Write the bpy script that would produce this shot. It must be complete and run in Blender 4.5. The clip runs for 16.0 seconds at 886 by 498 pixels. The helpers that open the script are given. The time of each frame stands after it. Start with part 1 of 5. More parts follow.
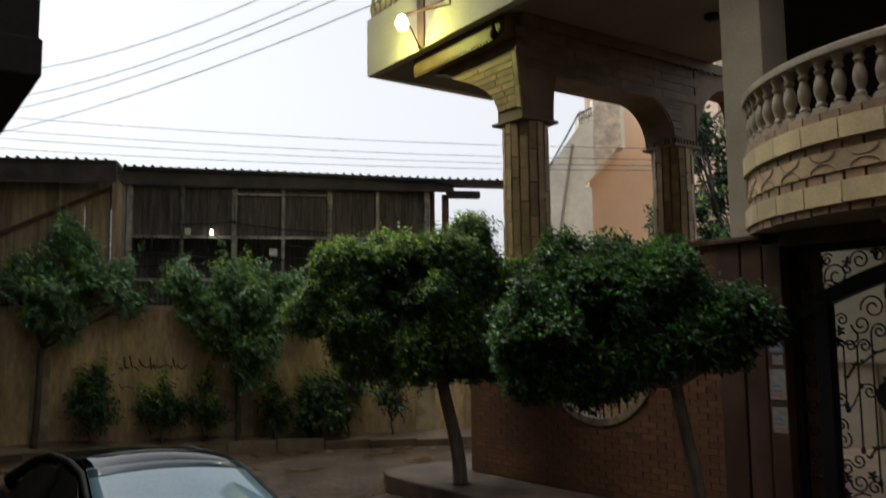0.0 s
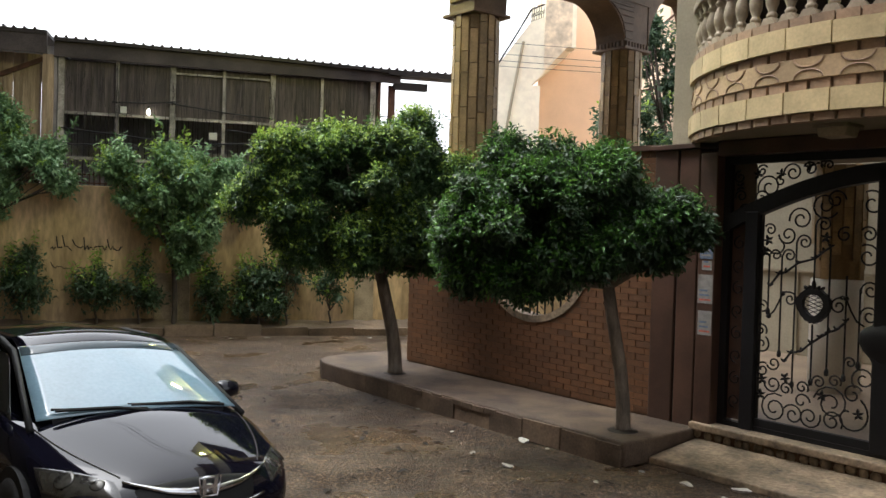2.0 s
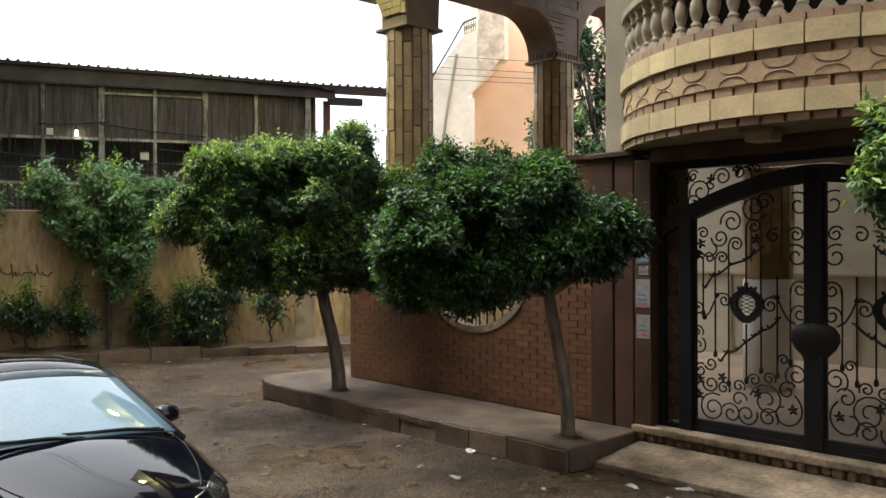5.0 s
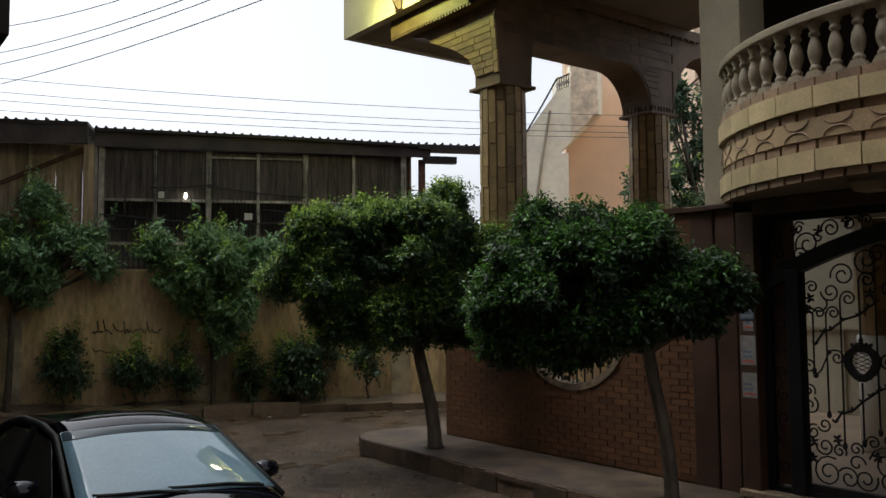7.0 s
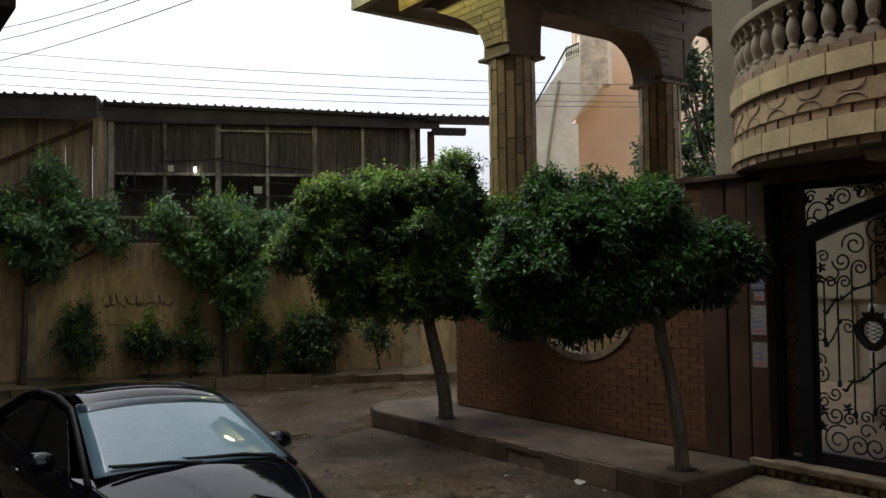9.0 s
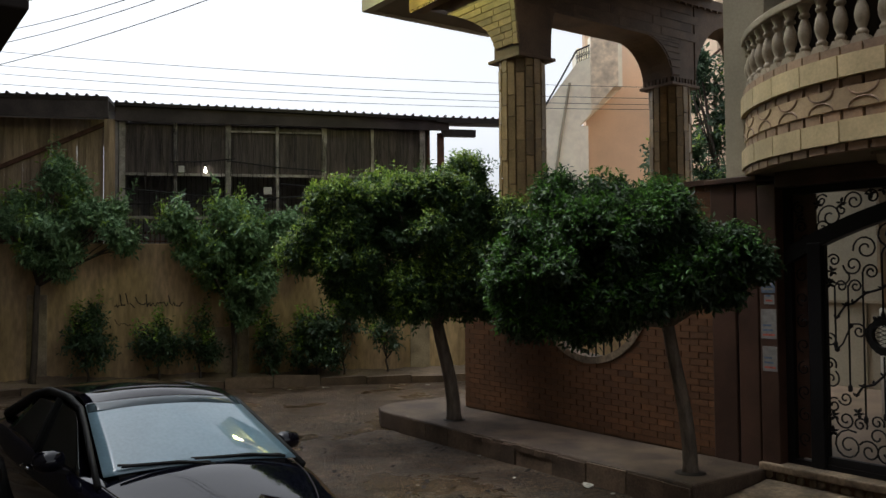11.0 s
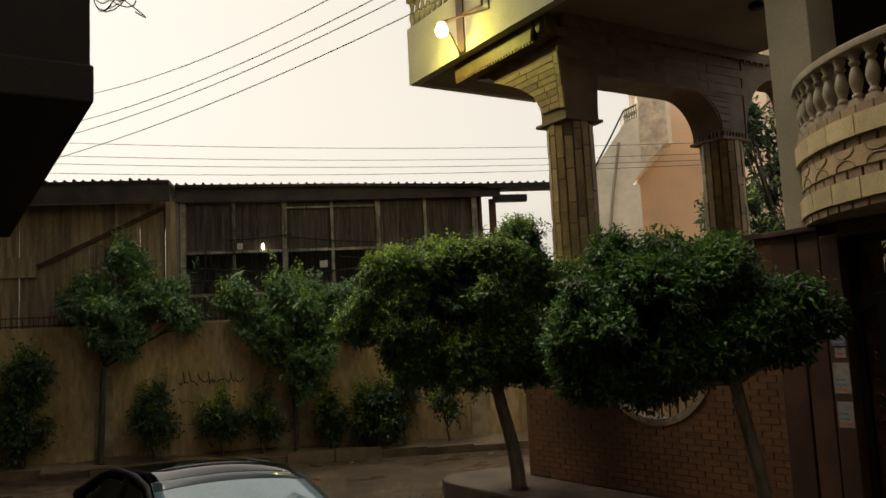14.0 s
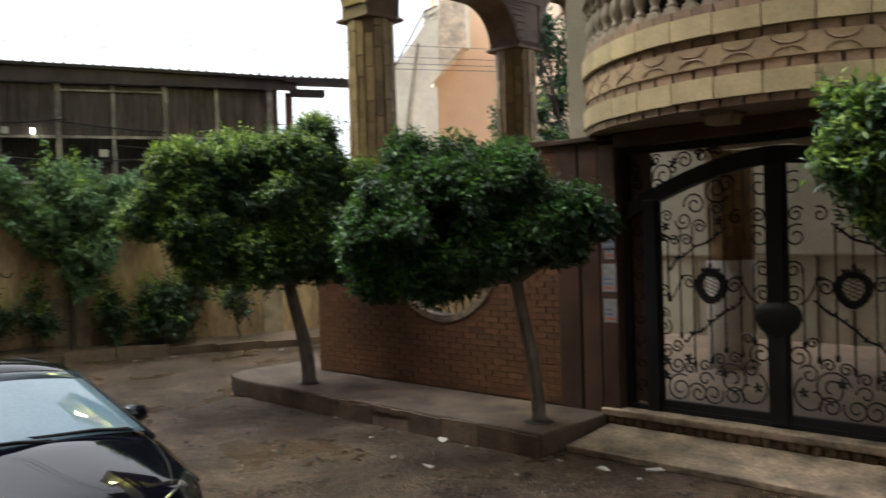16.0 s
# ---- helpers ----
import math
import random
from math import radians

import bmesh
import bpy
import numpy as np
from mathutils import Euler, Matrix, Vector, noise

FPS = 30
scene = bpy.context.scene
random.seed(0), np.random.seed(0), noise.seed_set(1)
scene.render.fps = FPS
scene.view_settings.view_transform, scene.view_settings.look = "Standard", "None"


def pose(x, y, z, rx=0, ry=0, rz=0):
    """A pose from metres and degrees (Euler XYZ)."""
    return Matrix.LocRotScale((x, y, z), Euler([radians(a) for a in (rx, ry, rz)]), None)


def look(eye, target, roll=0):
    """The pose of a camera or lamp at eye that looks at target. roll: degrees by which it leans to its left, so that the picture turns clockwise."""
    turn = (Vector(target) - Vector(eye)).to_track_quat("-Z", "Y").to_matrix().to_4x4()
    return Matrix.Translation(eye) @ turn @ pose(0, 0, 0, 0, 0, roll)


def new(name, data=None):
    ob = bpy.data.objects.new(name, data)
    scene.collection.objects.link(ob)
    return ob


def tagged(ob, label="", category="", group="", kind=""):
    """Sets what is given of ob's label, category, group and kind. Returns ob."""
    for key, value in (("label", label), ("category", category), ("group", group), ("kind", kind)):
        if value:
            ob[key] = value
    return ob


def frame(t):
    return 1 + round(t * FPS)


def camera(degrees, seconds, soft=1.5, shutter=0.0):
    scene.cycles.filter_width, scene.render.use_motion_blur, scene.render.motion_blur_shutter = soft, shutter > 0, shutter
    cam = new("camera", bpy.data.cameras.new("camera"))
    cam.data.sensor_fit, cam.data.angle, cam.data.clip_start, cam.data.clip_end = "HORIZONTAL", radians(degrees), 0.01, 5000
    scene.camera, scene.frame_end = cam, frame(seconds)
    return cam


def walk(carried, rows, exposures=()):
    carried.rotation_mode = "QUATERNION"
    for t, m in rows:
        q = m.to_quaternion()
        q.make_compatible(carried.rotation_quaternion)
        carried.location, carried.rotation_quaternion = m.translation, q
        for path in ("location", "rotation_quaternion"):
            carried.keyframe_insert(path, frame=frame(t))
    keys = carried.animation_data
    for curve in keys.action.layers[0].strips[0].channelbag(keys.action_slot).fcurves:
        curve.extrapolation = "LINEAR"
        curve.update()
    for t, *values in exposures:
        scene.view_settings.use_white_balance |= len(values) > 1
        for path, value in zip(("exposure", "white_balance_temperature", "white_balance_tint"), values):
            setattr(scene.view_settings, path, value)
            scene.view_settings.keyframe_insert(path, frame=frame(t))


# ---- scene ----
cam = camera(55.48, 16.0, soft=1.5, shutter=0.5)
PATH = [
    (0.0, pose(0, 0, 2.3, 96.04, 0.77, 0.36)),
    (0.5, pose(0, 0, 2.3, 91.85, -0.25, -1.88)),
    (1.0, pose(0, 0, 2.3, 88.74, -1.80, -3.31)),
    (1.5, pose(0, 0, 2.3, 88.64, -1.77, -3.70)),
    (2.0, pose(0, 0, 2.3, 88.89, -1.67, -3.67)),
    (2.5, pose(0, 0, 2.3, 89.10, -1.49, -4.09)),
    (3.0, pose(0, 0, 2.3, 89.36, -1.33, -5.33)),
    (3.2, pose(0, 0, 2.3, 89.46, -1.38, -6.79)),
    (5.3, pose(0, 0, 2.3, 90.06, 0.43, -7.56)),
    (5.5, pose(0, 0, 2.3, 90.69, 0.13, -5.44)),
    (6.0, pose(0, 0, 2.3, 92.63, 0.51, -2.18)),
    (6.5, pose(0, 0, 2.3, 93.47, 0.72, -0.91)),
    (7.0, pose(0, 0, 2.3, 93.68, 0.51, -1.29)),
    (7.5, pose(0, 0, 2.3, 92.98, 0.44, -1.49)),
    (8.0, pose(0, 0, 2.3, 92.13, 0.45, -1.26)),
    (8.5, pose(0, 0, 2.3, 91.64, 0.70, -1.18)),
    (9.0, pose(0, 0, 2.3, 91.77, 0.86, -0.61)),
    (9.5, pose(0, 0, 2.3, 92.09, 1.08, -0.19)),
    (11.8, pose(0, 0, 2.3, 91.38, 0.35, 0.04)),
    (12.0, pose(0, 0, 2.3, 90.69, 0.70, 0.24)),
    (12.5, pose(0, 0, 2.3, 97.20, 2.56, -0.95)),
    (13.0, pose(0, 0, 2.3, 98.01, 1.83, 1.52)),
    (13.5, pose(0, 0, 2.3, 97.18, 3.04, 4.32)),
    (14.0, pose(0, 0, 2.3, 96.52, 2.77, 3.92)),
    (14.5, pose(0, 0, 2.3, 94.65, 2.16, 3.11)),
    (15.0, pose(0, 0, 2.3, 92.75, 1.66, 0.89)),
    (15.5, pose(0, 0, 2.3, 90.57, 1.23, -3.79)),
    (16.0, pose(0, 0, 2.3, 89.08, 1.79, -10.00)),
]
EXPOSURES = [(0.0, -0.4, 6250, 10), (0.5, -0.45, 6250, 10), (0.75, 0.0, 6250, 10), (1.0, 0.5, 6200, 10), (1.5, 1.0, 6200, 10), (3.2, 1.0, 6250, 10), (5.4, 1.05, 6250, 10), (6.0, 0.42, 6250, 10), (7.0, -0.3, 6150, 10), (9.5, -0.25, 6150, 10), (12.0, -0.25, 6150, 10),
             (12.6, -0.2, 6150, 10), (13.1, -0.4, 6150, 10), (13.5, -0.55, 6350, 10), (13.75, -0.5, 7700, 10), (14.8, -0.5, 7750, 10), (15.0, -0.5, 7500, 10), (15.25, -0.35, 7200, 10), (15.5, -0.2, 6700, 10), (15.75, 0.22, 6400, 10), (16.0, 0.52, 6200, 10)]
walk(cam, PATH, EXPOSURES)

# ---- world and large lights ----
world = bpy.data.worlds.new("overcast")
scene.world = world
world.use_nodes = True
wn = world.node_tree
wn.nodes.clear()
sky = wn.nodes.new("ShaderNodeTexSky")
sky.sky_type, sky.sun_disc = "NISHITA", False
sky.sun_elevation, sky.sun_rotation = radians(68), radians(-72)
sky.air_density, sky.dust_density, sky.ozone_density = 1.0, 4.0, 1.0
hsv = wn.nodes.new("ShaderNodeHueSaturation")
hsv.inputs["Saturation"].default_value = 0.07
hsv.inputs["Value"].default_value = 2.2
bg = wn.nodes.new("ShaderNodeBackground")
bg.inputs["Strength"].default_value = 0.13
wo = wn.nodes.new("ShaderNodeOutputWorld")
wn.links.new(sky.outputs[0], hsv.inputs["Color"])
wn.links.new(hsv.outputs[0], bg.inputs["Color"])
wn.links.new(bg.outputs[0], wo.inputs["Surface"])

sun_data = bpy.data.lights.new("sun", "SUN")
sun_data.energy, sun_data.angle, sun_data.color = 0.8, radians(40), (1.0, 0.96, 0.9)
sun = new("sun", sun_data)
sun.matrix_world = look((-11, 9.5, 28), (0, 6, 0))


# ---- materials ----
def M(name, c, rough=0.7, metal=0.0, var=0.25, scale=1.5, fine=35.0, bump=0.15, rnd=0.0, c2=None, spot=0.5,
      stretch=(1, 1, 1), spec=0.5, coat=0.0, island=False):
    m = bpy.data.materials.new(name)
    m.use_nodes = True
    nt = m.node_tree
    b = nt.nodes["Principled BSDF"]
    L = nt.links.new
    tc = nt.nodes.new("ShaderNodeTexCoord")
    info = nt.nodes.new("ShaderNodeObjectInfo")
    off = nt.nodes.new("ShaderNodeVectorMath")
    off.operation = "SCALE"
    off.inputs[0].default_value = (37.0, 53.0, 71.0)
    L(info.outputs["Random"], off.inputs["Scale"])
    add = nt.nodes.new("ShaderNodeVectorMath")
    L(tc.outputs["Object"], add.inputs[0])
    L(off.outputs[0], add.inputs[1])
    mp = nt.nodes.new("ShaderNodeMapping")
    mp.inputs["Scale"].default_value = stretch
    L(add.outputs[0], mp.inputs["Vector"])
    n1 = nt.nodes.new("ShaderNodeTexNoise")
    n1.inputs["Scale"].default_value, n1.inputs["Detail"].default_value = scale, 6
    n2 = nt.nodes.new("ShaderNodeTexNoise")
    n2.inputs["Scale"].default_value, n2.inputs["Detail"].default_value = fine, 4
    L(mp.outputs[0], n1.inputs["Vector"])
    L(mp.outputs[0], n2.inputs["Vector"])
    ramp = nt.nodes.new("ShaderNodeValToRGB")
    ramp.color_ramp.elements[0].position, ramp.color_ramp.elements[1].position = spot - 0.15, spot + 0.15
    ramp.color_ramp.elements[0].color = (*[v * (1 - var) for v in c], 1)
    ramp.color_ramp.elements[1].color = (*(c2 or [min(1, v * (1 + var * 0.6)) for v in c]), 1)
    L(n1.outputs["Fac"], ramp.inputs[0])
    mul = nt.nodes.new("ShaderNodeMix")
    mul.data_type, mul.blend_type = "RGBA", "MULTIPLY"
    mul.inputs[0].default_value = min(1.0, var * 1.6)
    fr = nt.nodes.new("ShaderNodeValToRGB")
    fr.color_ramp.elements[0].position, fr.color_ramp.elements[1].position = 0.3, 0.7
    fr.color_ramp.elements[0].color = (0.55, 0.55, 0.55, 1)
    fr.color_ramp.elements[1].color = (1.15, 1.15, 1.15, 1)
    L(n2.outputs["Fac"], fr.inputs[0])
    L(ramp.outputs[0], mul.inputs[6])
    L(fr.outputs[0], mul.inputs[7])
    last = mul.outputs[2]
    if rnd:
        hs = nt.nodes.new("ShaderNodeHueSaturation")
        mr = nt.nodes.new("ShaderNodeMapRange")
        mr.inputs["To Min"].default_value, mr.inputs["To Max"].default_value = 1 - rnd, 1 + rnd
        if island:
            geo = nt.nodes.new("ShaderNodeNewGeometry")
            L(geo.outputs["Random Per Island"], mr.inputs["Value"])
        else:
            L(info.outputs["Random"], mr.inputs["Value"])
        L(mr.outputs[0], hs.inputs["Value"])
        L(last, hs.inputs["Color"])
        last = hs.outputs[0]
    L(last, b.inputs["Base Color"])
    b.inputs["Roughness"].default_value = rough
    b.inputs["Metallic"].default_value = metal
    b.inputs["Specular IOR Level"].default_value = spec
    b.inputs["Coat Weight"].default_value = coat
    b.inputs["Coat Roughness"].default_value = 0.04
    if bump:
        bp = nt.nodes.new("ShaderNodeBump")
        bp.inputs["Strength"].default_value, bp.inputs["Distance"].default_value = bump, 0.02
        mixh = nt.nodes.new("ShaderNodeMath")
        mixh.operation = "ADD"
        L(n1.outputs["Fac"], mixh.inputs[0])
        L(n2.outputs["Fac"], mixh.inputs[1])
        L(mixh.outputs[0], bp.inputs["Height"])
        L(bp.outputs[0], b.inputs["Normal"])
    return m


def leaf_material(name, c, c2):
    m = bpy.data.materials.new(name)
    m.use_nodes = True
    nt = m.node_tree
    b = nt.nodes["Principled BSDF"]
    L = nt.links.new
    geo = nt.nodes.new("ShaderNodeNewGeometry")
    ramp = nt.nodes.new("ShaderNodeValToRGB")
    ramp.color_ramp.elements[0].color, ramp.color_ramp.elements[1].color = (*c, 1), (*c2, 1)
    L(geo.outputs["Random Per Island"], ramp.inputs[0])
    L(ramp.outputs[0], b.inputs["Base Color"])
    b.inputs["Roughness"].default_value = 0.42
    b.inputs["Specular IOR Level"].default_value = 0.45
    tr = nt.nodes.new("ShaderNodeBsdfTranslucent")
    hs = nt.nodes.new("ShaderNodeHueSaturation")
    hs.inputs["Hue"].default_value, hs.inputs["Value"].default_value = 0.48, 1.6
    L(ramp.outputs[0], hs.inputs["Color"])
    L(hs.outputs[0], tr.inputs["Color"])
    mx = nt.nodes.new("ShaderNodeMixShader")
    mx.inputs[0].default_value = 0.3
    L(b.outputs[0], mx.inputs[1])
    L(tr.outputs[0], mx.inputs[2])
    L(mx.outputs[0], nt.nodes["Material Output"].inputs["Surface"])
    return m


def wet_road(name):
    m = M(name, (0.138, 0.086, 0.047), 0.5, spec=0.32, var=0.5, scale=1.1, fine=42, bump=0.0, c2=(0.165, 0.112, 0.068), spot=0.5)
    nt = m.node_tree
    b = nt.nodes["Principled BSDF"]
    L = nt.links.new
    tc = nt.nodes.new("ShaderNodeTexCoord")

    def noise(scale, detail, rough=0.6):
        n = nt.nodes.new("ShaderNodeTexNoise")
        n.inputs["Scale"].default_value, n.inputs["Detail"].default_value, n.inputs["Roughness"].default_value = scale, detail, rough
        L(tc.outputs["Object"], n.inputs["Vector"])
        return n.outputs["Fac"]

    def span(v, a, c, lo, hi):
        q = nt.nodes.new("ShaderNodeMapRange")
        q.inputs["From Min"].default_value, q.inputs["From Max"].default_value = a, c
        q.inputs["To Min"].default_value, q.inputs["To Max"].default_value = lo, hi
        L(v, q.inputs["Value"])
        return q.outputs[0]

    wet = noise(0.6, 6)
    L(span(wet, 0.4, 0.6, 0.2, 0.7), b.inputs["Roughness"])
    # gravel grains: pale and dark crumbs over the mud
    vo = nt.nodes.new("ShaderNodeTexVoronoi")
    vo.inputs["Scale"].default_value = 30.0
    L(tc.outputs["Object"], vo.inputs["Vector"])
    grain = span(vo.outputs["Distance"], 0.0, 0.62, 2.0, 0.45)
    patch_ = span(noise(4.5, 10, 0.85), 0.36, 0.64, 0.45, 1.55)
    mu = nt.nodes.new("ShaderNodeMath")
    mu.operation = "MULTIPLY"
    L(grain, mu.inputs[0])
    L(patch_, mu.inputs[1])
    hs = nt.nodes.new("ShaderNodeHueSaturation")
    old = b.inputs["Base Color"].links[0].from_socket
    L(old, hs.inputs["Color"])
    L(mu.outputs[0], hs.inputs["Value"])
    L(hs.outputs[0], b.inputs["Base Color"])
    ad = nt.nodes.new("ShaderNodeMath")
    ad.operation = "MULTIPLY_ADD"
    ad.inputs[1].default_value = 0.35
    L(grain, ad.inputs[0])
    L(noise(9, 10, 0.8), ad.inputs[2])
    bp = nt.nodes.new("ShaderNodeBump")
    bp.inputs["Distance"].default_value = 0.06
    L(span(wet, 0.42, 0.58, 0.35, 0.9), bp.inputs["Strength"])
    L(ad.outputs[0], bp.inputs["Height"])
    L(bp.outputs[0], b.inputs["Normal"])
    return m


def emissive(name, c, power):
    m = bpy.data.materials.new(name)
    m.use_nodes = True
    b = m.node_tree.nodes["Principled BSDF"]
    b.inputs["Base Color"].default_value = (*c, 1)
    b.inputs["Emission Color"].default_value = (*c, 1)
    b.inputs["Emission Strength"].default_value = power
    return m


ROAD = wet_road("wet_road")
MUD = M("pavement_dirt", (0.2, 0.145, 0.095), 0.8, var=0.35, scale=1.2, bump=0.5)
KERB = M("kerb_concrete", (0.165, 0.112, 0.072), 0.75, var=0.45, scale=2.2, rnd=0.15, bump=0.3)
PLAT = M("platform_concrete", (0.1, 0.062, 0.039), 0.65, var=0.5, scale=2.2, fine=60, bump=0.6, c2=(0.15, 0.102, 0.066))
CONC = M("pale_concrete", (0.25, 0.185, 0.12), 0.65, var=0.6, scale=2.6, fine=22, bump=0.45)
BRICK = M("tan_red_brick", (0.142, 0.06, 0.022), 0.75, var=0.35, scale=0.9, rnd=0.16, bump=0.25)
BRICKS = M("tan_red_brick_course", (0.142, 0.06, 0.022), 0.75, var=0.35, scale=0.9, rnd=0.16, bump=0.25, island=True)
MORTAR = M("brick_mortar", (0.125, 0.072, 0.04), 0.9, var=0.25)
GRANITE = M("brown_granite", (0.08, 0.041, 0.027), 0.45, var=0.35, scale=2, fine=90, bump=0.04)
GROOVE = M("dark_groove", (0.02, 0.016, 0.014), 0.6, var=0.2)
IRON = M("black_iron", (0.012, 0.011, 0.012), 0.55, 0.1, var=0.3, fine=60, bump=0.1, spec=0.3)
CREAM = M("cream_stone", (0.57, 0.44, 0.235), 0.65, var=0.2, scale=2.5, rnd=0.1, bump=0.15)
REDSTONE = M("pinkish_brick_stone", (0.33, 0.215, 0.135), 0.7, var=0.25, scale=3, rnd=0.16, bump=0.2)
BAND = M("band_stone", (0.48, 0.335, 0.185), 0.65, var=0.22, scale=2, bump=0.15)
BALUST = M("baluster_plaster", (0.33, 0.265, 0.185), 0.6, var=0.25, scale=3, bump=0.08)
PLASTER = M("grey_plaster", (0.365, 0.315, 0.225), 0.8, var=0.18, scale=1.2, bump=0.08)
# near-black: the shade of the balcony recess is mixed into the brown
DARKWALL = M("brown_plaster_with_shade", (0.03, 0.02, 0.014), 0.8, var=0.25, scale=1, bump=0.1)
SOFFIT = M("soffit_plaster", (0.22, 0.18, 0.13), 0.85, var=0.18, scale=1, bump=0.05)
PARAPET = M("white_parapet", (0.47, 0.42, 0.34), 0.75, var=0.16, scale=1, bump=0.06)
TILE = M("column_tile", (0.36, 0.245, 0.11), 0.5, var=0.3, scale=3, rnd=0.28, bump=0.15)
TILECORE = M("column_joint", (0.3, 0.2, 0.095), 0.8, var=0.25)
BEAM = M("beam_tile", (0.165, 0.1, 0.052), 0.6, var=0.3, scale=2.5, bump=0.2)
YWALL = M("ochre_plaster_wall", (0.6, 0.41, 0.2), 0.85, var=0.45, scale=0.7, fine=9, bump=0.2, c2=(0.76, 0.55, 0.3), stretch=(1.4, 1.4, 0.4))
WHITEWASH = M("worn_whitewash", (0.4, 0.32, 0.21), 0.85, var=0.35, scale=3, bump=0.25)
SHEDPAN = M("shed_panel", (0.108, 0.084, 0.079), 0.7, var=0.55, scale=1.5, fine=9, bump=0.3, stretch=(9, 9, 0.5))
FASCIA = M("dark_fascia_board", (0.062, 0.048, 0.046), 0.75, var=0.4, scale=2, bump=0.25)
SHEDWOOD = M("shed_board", (0.36, 0.26, 0.17), 0.8, var=0.4, scale=2, fine=20, bump=0.25, rnd=0.2, stretch=(5, 5, 0.4))
SHEDFRAME = M("shed_frame_wood", (0.37, 0.335, 0.305), 0.75, var=0.5, scale=3, bump=0.2, rnd=0.22)
ROOFM = M("roof_sheet", (0.035, 0.027, 0.025), 0.6, 0.2, var=0.3, scale=2, bump=0.15)
# lightened base: rain haze in the shed is painted into this colour
DARKIN = M("hazed_shed_interior", (0.23, 0.21, 0.22), 0.9, var=0.35)
RUST = M("rusty_steel", (0.13, 0.06, 0.04), 0.7, 0.3, var=0.4, scale=4)
BARK = M("bark", (0.2, 0.165, 0.13), 0.8, var=0.35, scale=6, fine=40, bump=0.5, stretch=(3, 3, 0.7))
DARKBARK = M("dark_bark", (0.09, 0.07, 0.055), 0.85, var=0.35, scale=6, bump=0.5, stretch=(3, 3, 0.7))
LEAF = leaf_material("ficus_leaf", (0.02, 0.056, 0.018), (0.075, 0.145, 0.048))
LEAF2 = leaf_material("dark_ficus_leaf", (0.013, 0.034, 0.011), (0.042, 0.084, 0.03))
# brighter leaves for the light-facing side: young growth and painted light together
LEAFY = leaf_material("young_lit_ficus_leaf", (0.1, 0.2, 0.03), (0.28, 0.42, 0.07))
LEAFM = leaf_material("lit_side_ficus_leaf", (0.03, 0.1, 0.014), (0.085, 0.22, 0.03))
# blue-green leaves made paler to carry the haze over the wall trees
LEAFB = leaf_material("hazed_blue_green_leaf", (0.07, 0.15, 0.07), (0.23, 0.36, 0.18))
LEAFD = leaf_material("dark_shrub_leaf", (0.022, 0.052, 0.024), (0.075, 0.13, 0.065))
PAINT = M("black_car_paint", (0.005, 0.005, 0.01), 0.04, 0.0, var=0.1, bump=0.0, coat=0.65, spec=0.05)
PAINT.node_tree.nodes["Principled BSDF"].inputs["Coat IOR"].default_value = 1.5
# pale blue base: the sky's reflection is partly painted into the glass colour
CGLASS = M("sky_pale_windscreen_glass", (0.2, 0.31, 0.38), 0.012, 0.0, var=0.12, bump=0.0, spec=0.5, coat=0.3)
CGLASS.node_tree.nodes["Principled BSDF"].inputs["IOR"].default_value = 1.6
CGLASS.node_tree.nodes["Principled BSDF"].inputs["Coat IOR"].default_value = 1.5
SGLASS = M("tinted_glass", (0.012, 0.014, 0.012), 0.03, 0.0, var=0.1, bump=0.0, spec=0.7)
TOPBAND = M("shade_band", (0.06, 0.085, 0.1), 0.06, var=0.1, bump=0.0)
DEBRIS = M("dark_debris", (0.02, 0.014, 0.01), 0.8, var=0.3, rnd=0.4, island=True)
CHROME = M("chrome", (0.5, 0.5, 0.52), 0.18, 1.0, var=0.1, bump=0.0)
TYRE = M("tyre_rubber", (0.02, 0.02, 0.02), 0.85, var=0.2)
REFL = M("lamp_reflector", (0.09, 0.088, 0.08), 0.25, 0.6, var=0.4, scale=24, bump=0.0)
RIM = M("alloy_rim", (0.4, 0.38, 0.35), 0.35, 0.8, var=0.2)
BLACKP = M("black_plastic", (0.012, 0.012, 0.012), 0.6, var=0.2, spec=0.2)
LENS = M("headlight_lens", (0.035, 0.034, 0.03), 0.12, 0.0, var=0.3, scale=14, bump=0.0, coat=0.5)
CONCB = M("mottled_beige_plaster", (0.78, 0.66, 0.5), 0.85, var=0.3, scale=2.5, fine=7, bump=0.2)
PEACH = M("peach_plaster", (0.84, 0.63, 0.45), 0.85, var=0.1, scale=0.6, bump=0.05)
BGWHITE = M("weathered_white_plaster", (0.95, 0.86, 0.7), 0.85, var=0.15, scale=0.5, fine=5, bump=0.1)
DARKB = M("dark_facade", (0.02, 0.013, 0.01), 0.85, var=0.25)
FACADE = M("plain_facade", (0.3, 0.25, 0.19), 0.85, var=0.15, scale=0.5)
WIRE = M("black_wire", (0.02, 0.02, 0.022), 0.6, var=0.1)
PAPER = M("white_paper", (0.26, 0.245, 0.225), 0.8, var=0.2, scale=12)
PAPERB = M("blue_print", (0.13, 0.17, 0.24), 0.7, var=0.3, scale=20)
PAPERR = M("red_print", (0.5, 0.12, 0.08), 0.7, var=0.3, scale=30)
TRASH = M("litter", (0.5, 0.47, 0.42), 0.7, var=0.3, scale=30, rnd=0.3)
PEBBLE = M("pebble", (0.13, 0.1, 0.075), 0.8, var=0.3, rnd=0.3, island=True)
INK = M("black_spray", (0.035, 0.03, 0.022), 0.8, var=0.2)
